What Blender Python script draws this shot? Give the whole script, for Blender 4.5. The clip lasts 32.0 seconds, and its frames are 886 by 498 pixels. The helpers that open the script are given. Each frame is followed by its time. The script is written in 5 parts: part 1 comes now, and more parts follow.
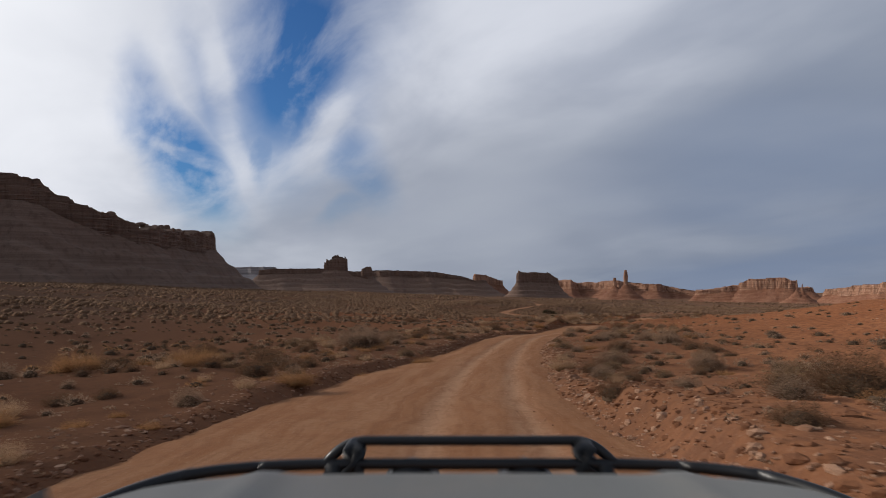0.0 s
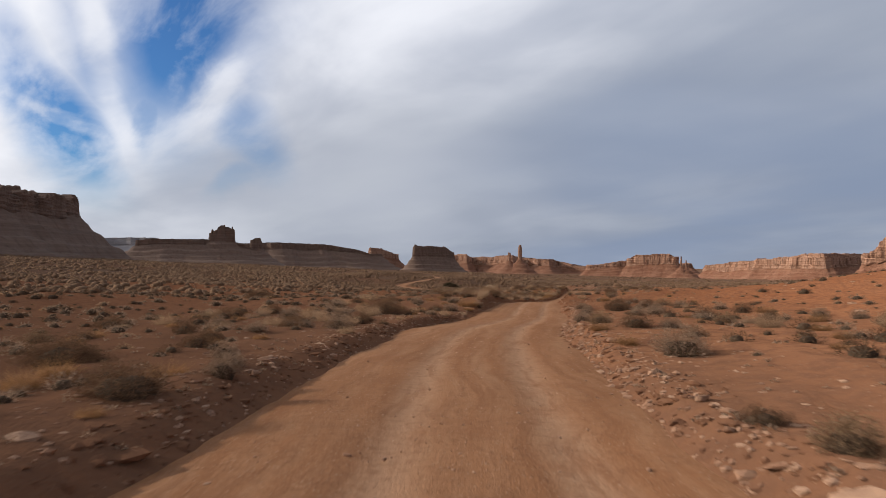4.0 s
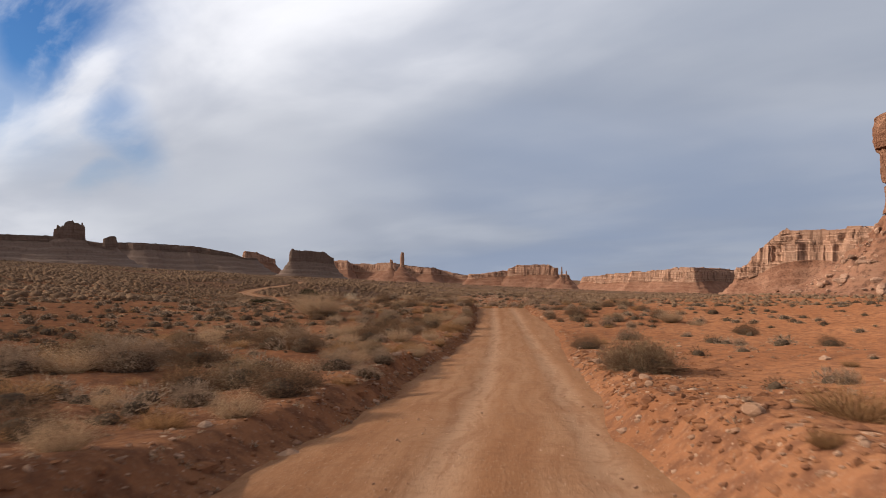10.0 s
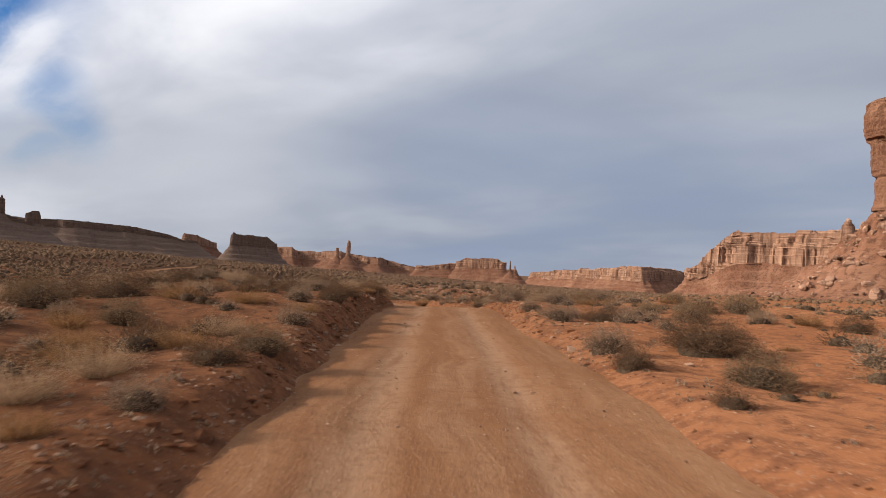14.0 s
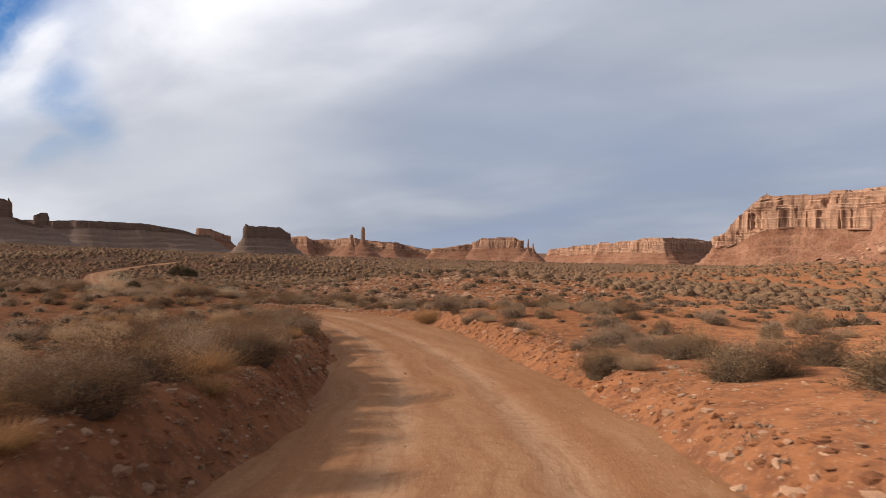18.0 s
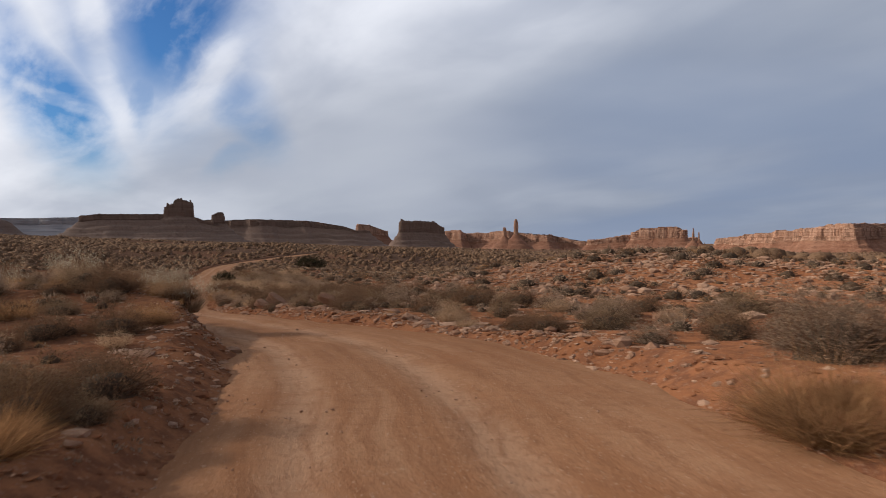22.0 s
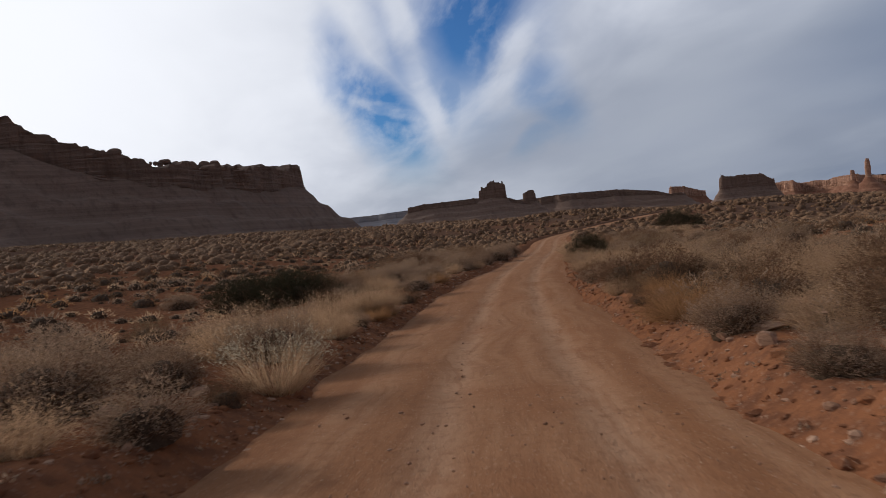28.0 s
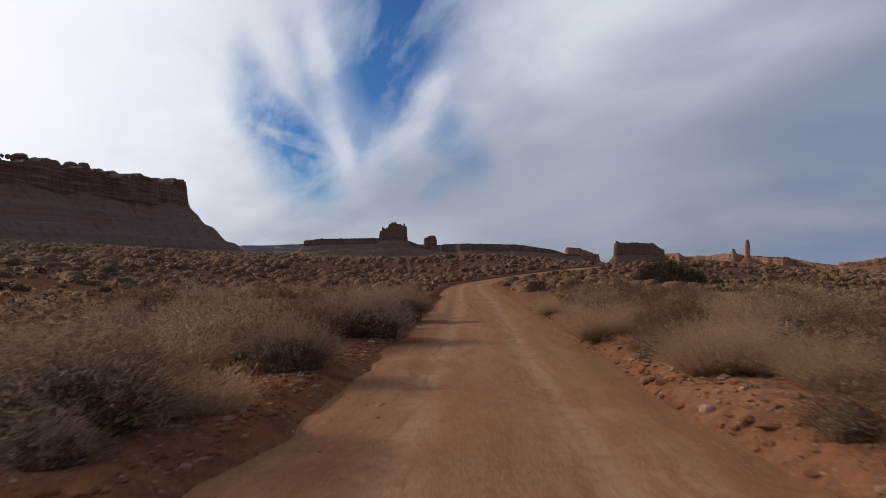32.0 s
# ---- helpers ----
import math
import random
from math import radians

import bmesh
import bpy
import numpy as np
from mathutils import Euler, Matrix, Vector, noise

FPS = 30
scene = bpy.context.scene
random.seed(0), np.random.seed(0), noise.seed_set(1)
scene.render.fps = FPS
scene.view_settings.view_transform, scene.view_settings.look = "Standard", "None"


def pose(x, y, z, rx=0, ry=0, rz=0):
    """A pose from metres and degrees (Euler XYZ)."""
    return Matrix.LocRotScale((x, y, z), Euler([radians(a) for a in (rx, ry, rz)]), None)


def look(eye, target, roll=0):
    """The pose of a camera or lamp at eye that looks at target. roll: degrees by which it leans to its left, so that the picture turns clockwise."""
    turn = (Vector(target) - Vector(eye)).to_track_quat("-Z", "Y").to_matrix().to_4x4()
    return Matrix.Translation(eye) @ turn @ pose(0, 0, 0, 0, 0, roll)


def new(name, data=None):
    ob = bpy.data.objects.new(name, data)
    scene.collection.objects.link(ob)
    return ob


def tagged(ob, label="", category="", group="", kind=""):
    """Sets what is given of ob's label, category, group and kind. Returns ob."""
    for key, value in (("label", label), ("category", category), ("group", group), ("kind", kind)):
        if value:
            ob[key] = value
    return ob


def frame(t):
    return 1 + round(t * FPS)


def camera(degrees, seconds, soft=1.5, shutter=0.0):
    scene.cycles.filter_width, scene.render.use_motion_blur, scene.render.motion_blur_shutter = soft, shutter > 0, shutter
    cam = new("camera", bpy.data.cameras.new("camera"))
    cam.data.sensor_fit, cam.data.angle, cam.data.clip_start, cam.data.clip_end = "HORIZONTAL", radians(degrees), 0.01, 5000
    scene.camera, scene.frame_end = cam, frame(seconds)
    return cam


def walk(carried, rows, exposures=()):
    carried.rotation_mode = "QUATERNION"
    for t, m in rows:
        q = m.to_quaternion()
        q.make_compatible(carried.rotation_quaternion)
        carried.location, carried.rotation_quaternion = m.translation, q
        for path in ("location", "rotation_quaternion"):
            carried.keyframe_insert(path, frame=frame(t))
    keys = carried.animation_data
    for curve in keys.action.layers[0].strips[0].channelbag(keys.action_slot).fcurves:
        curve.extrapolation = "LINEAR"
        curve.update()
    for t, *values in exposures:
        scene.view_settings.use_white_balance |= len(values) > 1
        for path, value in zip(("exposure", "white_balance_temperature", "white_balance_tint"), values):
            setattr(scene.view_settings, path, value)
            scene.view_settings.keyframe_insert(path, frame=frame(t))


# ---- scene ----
cam = camera(65.03, 32.0, soft=0.65, shutter=0.2)
# seconds, x, y, z, heading to the left, pitch up, lean
PATH = [
    (0.0, 0.000, -0.000, 0.000, -0.000, 2.875, 0.703), (0.5, -0.093, 4.460, -0.273, -0.824, 1.452, 0.359),
    (1.0, 0.024, 8.855, -0.561, -2.524, -0.481, 0.497), (1.5, 0.302, 13.181, -0.858, -4.184, -1.393, 0.807),
    (2.0, 0.647, 17.500, -1.138, -5.503, -1.170, 1.563), (2.5, 1.064, 21.877, -1.379, -6.547, -0.346, 1.956),
    (3.0, 1.514, 26.345, -1.589, -7.507, -0.040, 0.443), (3.5, 2.016, 30.877, -1.779, -8.118, 0.068, 0.486),
    (4.0, 2.679, 35.452, -1.942, -8.531, 0.690, 0.209), (4.5, 3.405, 40.094, -2.091, -8.975, 1.496, 0.027),
    (5.0, 4.240, 44.810, -2.235, -9.677, 2.159, 0.029), (5.5, 5.231, 49.606, -2.387, -10.867, 2.349, 0.258),
    (6.0, 6.460, 54.480, -2.556, -12.772, 1.739, 0.718), (6.5, 7.913, 59.285, -2.773, -14.935, 1.337, -0.679),
    (7.0, 9.450, 63.929, -3.076, -16.660, 0.504, -3.360), (7.5, 11.029, 68.322, -3.443, -18.337, -1.390, -3.735),
    (8.0, 12.604, 72.369, -3.646, -19.226, 0.903, -2.577), (8.5, 14.039, 76.734, -3.711, -18.694, 1.898, -2.591),
    (9.0, 15.439, 81.189, -3.734, -18.224, 1.811, -0.202), (9.5, 16.820, 85.521, -3.837, -17.779, 1.555, 0.202),
    (10.0, 18.267, 89.696, -4.007, -18.165, 1.409, -1.103), (10.5, 19.906, 93.669, -4.258, -19.261, 0.777, -2.051),
    (11.0, 21.657, 97.608, -4.576, -20.919, -0.442, -0.393), (11.5, 23.546, 101.521, -4.886, -21.542, -1.040, -0.955),
    (12.0, 25.355, 105.626, -5.122, -22.077, -0.543, -1.666), (12.5, 27.166, 109.810, -5.310, -22.383, 0.749, -1.825),
    (13.0, 28.953, 113.978, -5.485, -22.494, 1.135, -2.498), (13.5, 30.699, 118.167, -5.639, -22.480, 1.057, -2.938),
    (14.0, 32.425, 122.144, -5.813, -22.397, 0.904, -3.200), (14.5, 34.053, 126.059, -5.945, -22.230, 0.983, -2.582),
    (15.0, 35.628, 129.964, -5.982, -21.982, 2.004, -1.207), (15.5, 37.164, 133.805, -5.927, -21.821, 2.563, -1.122),
    (16.0, 38.638, 137.446, -5.901, -21.644, 2.637, -0.486), (16.5, 40.067, 140.889, -5.912, -21.471, 2.291, -0.105),
    (17.0, 41.415, 144.153, -5.970, -21.318, 1.589, -0.027), (17.5, 42.650, 147.262, -6.088, -21.203, 0.597, -0.133),
    (18.0, 43.804, 150.207, -6.283, -21.142, -0.621, -0.263), (18.5, 44.935, 153.031, -6.545, -21.140, -1.496, -0.386),
    (19.0, 46.025, 155.859, -6.836, -21.095, -2.064, -0.477), (19.5, 47.096, 158.683, -7.129, -20.913, -2.434, -0.380),
    (20.0, 48.071, 161.662, -7.400, -20.044, -2.712, -0.162), (20.5, 48.914, 164.838, -7.644, -18.074, -2.773, 0.346),
    (21.0, 49.572, 168.187, -7.845, -15.168, -2.420, -0.681), (21.5, 50.210, 171.401, -8.031, -12.197, -1.584, -0.365),
    (22.0, 50.572, 174.541, -8.198, -8.537, -1.127, 0.777), (22.5, 50.794, 177.634, -8.340, -4.659, -0.683, 0.938),
    (23.0, 50.833, 180.638, -8.461, -0.188, -0.210, 1.100), (23.5, 50.653, 183.543, -8.556, 4.048, 0.376, 2.113),
    (24.0, 50.174, 186.604, -8.624, 8.187, 0.926, 5.463), (24.5, 49.346, 189.676, -8.727, 11.313, -0.010, 6.583),
    (25.0, 48.223, 192.643, -8.896, 15.405, -0.264, 3.862), (25.5, 47.114, 195.469, -9.115, 17.782, 0.713, 2.226),
    (26.0, 46.112, 198.343, -9.331, 18.890, 0.922, 0.581), (26.5, 45.120, 201.277, -9.553, 19.033, 0.571, 0.192),
    (27.0, 44.133, 204.316, -9.790, 18.519, -0.131, 1.416), (27.5, 43.144, 207.504, -10.052, 17.655, -0.976, 4.311),
    (28.0, 42.146, 210.887, -10.349, 16.746, -1.754, 6.723), (28.5, 41.081, 214.640, -10.631, 15.747, -1.284, 3.862),
    (29.0, 40.107, 218.751, -10.870, 14.512, -0.496, 3.091), (29.5, 39.274, 222.980, -11.074, 13.285, 0.035, 2.876),
    (30.0, 38.495, 227.124, -11.232, 12.215, 0.458, 3.078), (30.5, 37.792, 231.215, -11.366, 11.147, 0.803, 3.014),
    (31.0, 37.108, 235.430, -11.483, 10.013, 1.077, 2.596), (31.5, 36.411, 239.833, -11.545, 9.074, 1.158, 1.977),
    (32.0, 35.474, 244.370, -11.529, 8.146, 1.197, 1.034),
]
EXPOSURES = [(0.0, -0.38, 6150, 10), (1.0, -0.1, 6200, 10), (2.5, -0.05, 6280, 10), (6.0, 0.1, 6450, 10), (10.0, 0.15, 6520, 10), (15.0, 0.17, 6550, 10), (18.0, 0.28, 6600, 10), (20.3, 0.26, 6550, 10), (22.0, -0.05, 6250, 10), (24.0, -0.45, 6080, 10), (26.0, -0.5, 6050, 10), (28.5, -0.37, 6050, 10), (32.0, -0.37, 6060, 10)]
SKY_STRENGTH = 1.0


def travel(t, x, y, z, yaw, pitch, roll):
    return t, pose(x, y, z, 90 + pitch, 0, yaw) @ pose(0, 0, 0, 0, 0, -roll)


walk(cam, [travel(*row) for row in PATH], EXPOSURES)

# ---- light ----
SUN_AZIMUTH, SUN_HEIGHT = radians(76), radians(23)  # left of the +y axis, above the horizon
sun_way = Vector((-math.sin(SUN_AZIMUTH) * math.cos(SUN_HEIGHT), math.cos(SUN_AZIMUTH) * math.cos(SUN_HEIGHT), math.sin(SUN_HEIGHT)))
sun = new("sun", bpy.data.lights.new("sun", "SUN"))
sun.data.energy, sun.data.angle, sun.data.color = 4.4, radians(0.9), (1.0, 0.90, 0.77)
sun.matrix_world = look(sun_way * 100, (0, 0, 0))


class Nodes:
    """A small helper for writing node trees."""

    def __init__(self, tree):
        self.tree = tree
        tree.nodes.clear()

    def add(self, kind, operation="", blend_type="", data_type="", rotation_type="", interpolation_type=""):
        n = self.tree.nodes.new(kind)
        if operation:
            n.operation = operation
        if data_type:
            n.data_type = data_type
        if blend_type:
            n.blend_type = blend_type
        if rotation_type:
            n.rotation_type = rotation_type
        if interpolation_type:
            n.interpolation_type = interpolation_type
        return n

    def put(self, socket, value):
        if hasattr(value, "is_linked"):
            self.tree.links.new(value, socket)
        else:
            socket.default_value = value

    def math(self, op, a, b=0.0, clamp=False):
        n = self.add("ShaderNodeMath", operation=op)
        n.use_clamp = clamp
        self.put(n.inputs[0], a)
        self.put(n.inputs[1], b)
        return n.outputs[0]

    def vec(self, op, a, b=(0, 0, 0)):
        n = self.add("ShaderNodeVectorMath", operation=op)
        self.put(n.inputs[0], a)
        self.put(n.inputs[1], b)
        return n.outputs["Value"] if op in ("DOT_PRODUCT", "LENGTH") else n.outputs[0]

    def noise(self, at, scale, detail=4.0, rough=0.55, distort=0.0):
        n = self.add("ShaderNodeTexNoise")
        self.put(n.inputs["Vector"], at)
        n.inputs["Scale"].default_value, n.inputs["Detail"].default_value = scale, detail
        n.inputs["Roughness"].default_value, n.inputs["Distortion"].default_value = rough, distort
        return n.outputs[0]

    def ramp(self, fac, low, high, lo=0.0, hi=1.0):
        n = self.add("ShaderNodeMapRange", interpolation_type="SMOOTHSTEP")
        self.put(n.inputs[0], fac)
        for i, value in zip((1, 2, 3, 4), (low, high, lo, hi)):
            self.put(n.inputs[i], value)
        return n.outputs[0]

    def mix(self, fac, a, b, blend="MIX"):
        n = self.add("ShaderNodeMix", data_type="RGBA", blend_type=blend)
        self.put(n.inputs[0], fac)
        for socket, value in ((n.inputs[6], a), (n.inputs[7], b)):
            self.put(socket, value if hasattr(value, "is_linked") else (*value, 1.0))
        return n.outputs[2]

    def scaled(self, at, sx, sy, sz):
        return self.vec("MULTIPLY", at, (sx, sy, sz))


def direction(azimuth, height):
    a, h = radians(azimuth), radians(height)
    return Vector((-math.sin(a) * math.cos(h), math.cos(a) * math.cos(h), math.sin(h)))


def make_world():
    world = bpy.data.worlds.new("sky")
    scene.world = world
    world.use_nodes = True
    n = Nodes(world.node_tree)
    way = n.add("ShaderNodeTexCoord").outputs["Generated"]
    sky = n.add("ShaderNodeTexSky")
    sky.sky_type, sky.sun_disc, sky.sun_elevation, sky.sun_rotation = "NISHITA", False, SUN_HEIGHT, -SUN_AZIMUTH
    blue = n.vec("MULTIPLY", sky.outputs[0], (0.030, 0.058, 0.098))
    xyz = n.add("ShaderNodeSeparateXYZ")
    n.put(xyz.inputs[0], way)
    z = n.math("MAXIMUM", xyz.outputs[2], 0.0)
    lift = n.math("ADD", z, 0.20)
    flat = n.add("ShaderNodeCombineXYZ")
    n.put(flat.inputs[0], n.math("DIVIDE", xyz.outputs[0], lift))
    n.put(flat.inputs[1], n.math("DIVIDE", xyz.outputs[1], lift))
    plane = flat.outputs[0]
    turn = n.add("ShaderNodeVectorRotate", rotation_type="Z_AXIS")
    n.put(turn.inputs["Vector"], plane)
    turn.inputs["Angle"].default_value = radians(-30)
    streak = n.noise(n.scaled(turn.outputs[0], 1.0, 0.72, 1), 0.75, 5, 0.46, 0.2)
    fine = n.noise(n.scaled(turn.outputs[0], 1.7, 0.95, 1), 1.25, 5, 0.50, 0.25)
    wisp = n.noise(n.scaled(turn.outputs[0], 2.2, 0.8, 1), 2.0, 6, 0.58, 0.35)
    broad = n.noise(plane, 0.42, 3, 0.5, 0.4)

    # gaps of blue: each an ellipse round a middle, along a line of its own, with torn edges
    wob = n.math("MULTIPLY", n.math("SUBTRACT", n.noise(way, 6.0, 4, 0.6, 0.5), 0.5), 0.07)
    wob2 = n.math("MULTIPLY", n.math("SUBTRACT", n.noise(n.vec("ADD", way, (3, 1, 7)), 8.0, 5, 0.6, 0.5), 0.5), 0.055)

    def gap(middle, along, long, wide, strength):
        m, o = direction(*middle), direction(*along)
        e1 = (o - m * o.dot(m)).normalized()
        e2 = m.cross(e1).normalized()
        u = n.math("DIVIDE", n.math("ADD", n.vec("DOT_PRODUCT", way, tuple(e1)), wob), long)
        v = n.math("DIVIDE", n.math("ADD", n.vec("DOT_PRODUCT", way, tuple(e2)), wob2), wide)
        r = n.math("SQRT", n.math("ADD", n.math("MULTIPLY", u, u), n.math("MULTIPLY", v, v)))
        ahead = n.ramp(n.vec("DOT_PRODUCT", way, tuple(m)), 0.3, 0.6)
        return n.math("MULTIPLY", n.ramp(r, 0.25, 1.45, strength, 0.0), ahead)

    def joined(parts, op="MAXIMUM"):
        total = parts[0]
        for one in parts[1:]:
            total = n.math(op, total, one)
        return total

    open_sky = joined([gap((20.4, 10.0), (23.0, 13.8), 0.100, 0.052, 1.15), gap((21.8, 12.0), (22.8, 15.0), 0.10, 0.036, 0.85), gap((18.2, 15.5), (19.5, 21), 0.11, 0.045, 0.6),
                       gap((12.0, 18.0), (14.0, 11.0), 0.18, 0.110, 1.05), gap((14.6, 11.0), (15.2, 8.0), 0.085, 0.030, 0.75), gap((9.6, 26.0), (12, 19.0), 0.22, 0.13, 0.9),
                       gap((7.6, 10.8), (5.8, 8.6), 0.085, 0.045, 0.65), gap((8.0, 6.3), (6.0, 7.4), 0.05, 0.018, 0.35), gap((18.3, 5.0), (19.0, 8.0), 0.06, 0.05, 0.42)])
    veil = joined([gap((17.0, 11.0), (15.6, 7.6), 0.105, 0.014, 0.62), gap((20.0, 10.0), (17.2, 8.9), 0.075, 0.009, 0.35), gap((9.6, 12.6), (8.0, 15.5), 0.07, 0.026, 0.7),
                   gap((18.6, 16.5), (17.4, 12.5), 0.09, 0.020, 0.6), gap((22.5, 18.0), (20.5, 14.0), 0.10, 0.020, 0.4)])
    open_sky = n.math("MULTIPLY", open_sky, n.math("SUBTRACT", 1.0, n.math("MULTIPLY", veil, n.ramp(wisp, 0.30, 0.60, 0.55, 1.25)), True))
    open_sky = n.math("MULTIPLY", open_sky, n.math("MULTIPLY", n.ramp(wisp, 0.40, 0.68, 1.0, 0.55), n.ramp(z, 0.03, 0.10)), True)
    # a white sheet over a greyer deck, parted by a slanting edge
    slant = n.math("ADD", n.math("SUBTRACT", z, 0.16), n.math("MULTIPLY", xyz.outputs[0], -0.42))
    slant = n.math("ADD", slant, n.math("MULTIPLY", n.math("SUBTRACT", streak, 0.5), 0.42))
    white = n.ramp(slant, -0.13, 0.17)
    white = n.math("MULTIPLY", white, n.ramp(z, 0.42, 0.68, 1.0, 0.12))
    white = n.math("MULTIPLY", white, n.ramp(xyz.outputs[1], -0.25, 0.35, 0.05, 1.0))
    deck = n.mix(n.ramp(broad, 0.35, 0.62), (0.285, 0.318, 0.390), (0.475, 0.500, 0.565))
    deck = n.mix(n.ramp(fine, 0.35, 0.7, 0.0, 0.35), deck, (0.53, 0.555, 0.60))
    sheet = n.mix(n.ramp(fine, 0.3, 0.68), (0.58, 0.605, 0.68), (0.90, 0.905, 0.95))
    deck = n.mix(n.ramp(z, 0.45, 0.75, 0.0, 0.75), deck, (0.17, 0.215, 0.30))
    cloud = n.mix(white, deck, sheet)
    near = n.vec("DOT_PRODUCT", way, tuple(sun_way))
    cloud = n.mix(n.ramp(near, 0.45, 0.92), cloud, (1.3, 1.27, 1.25))
    cloud = n.mix(n.ramp(near, 0.93, 0.995), cloud, (3.0, 2.8, 2.6))
    low = n.math("MULTIPLY", n.ramp(z, 0.60, 0.05, 0.0, 0.9), n.ramp(xyz.outputs[0], 0.05, 0.42))
    cloud = n.mix(n.math("MULTIPLY", low, n.ramp(streak, 0.66, 0.36, 0.25, 1.0)), cloud, (0.245, 0.300, 0.415))
    colour = n.mix(open_sky, cloud, blue)
    back = n.add("ShaderNodeBackground")
    n.put(back.inputs[0], colour)
    back.inputs[1].default_value = SKY_STRENGTH
    n.put(n.add("ShaderNodeOutputWorld").inputs[0], back.outputs[0])


make_world()


# ---- materials ----
def material(name, paint, rough=0.9, bump=0.3, reach=0.02, spec=0.2, through_light=0.0, grainy=1.0):
    """paint(nodes, place) gives the colour and the height that drives the relief. Places are in metres."""
    m = bpy.data.materials.new(name)
    m.use_nodes = True
    n = Nodes(m.node_tree)
    place = n.add("ShaderNodeNewGeometry").outputs["Position"]
    colour, height = paint(n, place)
    b = n.add("ShaderNodeBsdfPrincipled")
    n.put(b.inputs["Base Color"], colour)
    n.put(b.inputs["Roughness"], rough)
    b.inputs["Specular IOR Level"].default_value = spec
    b.inputs["Diffuse Roughness"].default_value = grainy
    if height is not None:
        bm = n.add("ShaderNodeBump")
        bm.inputs["Strength"].default_value, bm.inputs["Distance"].default_value = bump, reach
        n.put(bm.inputs["Height"], height)
        n.put(b.inputs["Normal"], bm.outputs[0])
    surface = b.outputs[0]
    if through_light:
        thin = n.add("ShaderNodeBsdfTranslucent")
        n.put(thin.inputs[0], colour)
        both = n.add("ShaderNodeMixShader")
        both.inputs[0].default_value = through_light
        n.put(both.inputs[1], surface)
        n.put(both.inputs[2], thin.outputs[0])
        surface = both.outputs[0]
    n.put(n.add("ShaderNodeOutputMaterial").inputs[0], surface)
    return m


def paint_sand(n, p):
    patch = n.noise(p, 0.11, 4, 0.6)
    grain = n.noise(p, 3.1, 6, 0.65)
    pebble = n.noise(p, 17.0, 3, 0.6)
    far = n.noise(p, 0.013, 3, 0.5)
    c = n.mix(n.ramp(patch, 0.36, 0.64), (0.248, 0.096, 0.042), (0.286, 0.123, 0.059))
    c = n.mix(n.ramp(grain, 0.42, 0.62, 0, 0.9), c, (0.145, 0.060, 0.033))
    c = n.mix(n.ramp(pebble, 0.58, 0.66, 0, 0.6), c, (0.32, 0.19, 0.125))
    c = n.mix(n.ramp(n.noise(p, 41.0, 3, 0.6), 0.60, 0.68, 0, 0.6), c, (0.11, 0.05, 0.03))
    # darker brown to the left, mostly near the start; again far left and ahead
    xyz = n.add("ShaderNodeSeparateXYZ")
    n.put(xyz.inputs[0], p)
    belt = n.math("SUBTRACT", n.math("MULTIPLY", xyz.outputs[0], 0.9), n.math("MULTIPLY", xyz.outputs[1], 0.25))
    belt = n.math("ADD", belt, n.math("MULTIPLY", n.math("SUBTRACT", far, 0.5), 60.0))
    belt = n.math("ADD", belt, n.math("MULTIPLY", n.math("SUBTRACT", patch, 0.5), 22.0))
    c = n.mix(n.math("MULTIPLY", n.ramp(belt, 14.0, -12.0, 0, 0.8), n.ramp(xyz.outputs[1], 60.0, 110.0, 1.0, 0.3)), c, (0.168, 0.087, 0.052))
    far_tone = n.math("MAXIMUM", n.ramp(xyz.outputs[1], 245.0, 380.0), n.ramp(xyz.outputs[0], -8.0, -60.0))
    far_tone = n.math("MULTIPLY", far_tone, n.ramp(n.noise(p, 0.05, 4, 0.6), 0.3, 0.6, 0.6, 0.95))
    c = n.mix(far_tone, c, (0.128, 0.080, 0.056))
    h = n.math("ADD", n.math("MULTIPLY", grain, 0.8), n.math("MULTIPLY", pebble, 0.35))
    return c, h


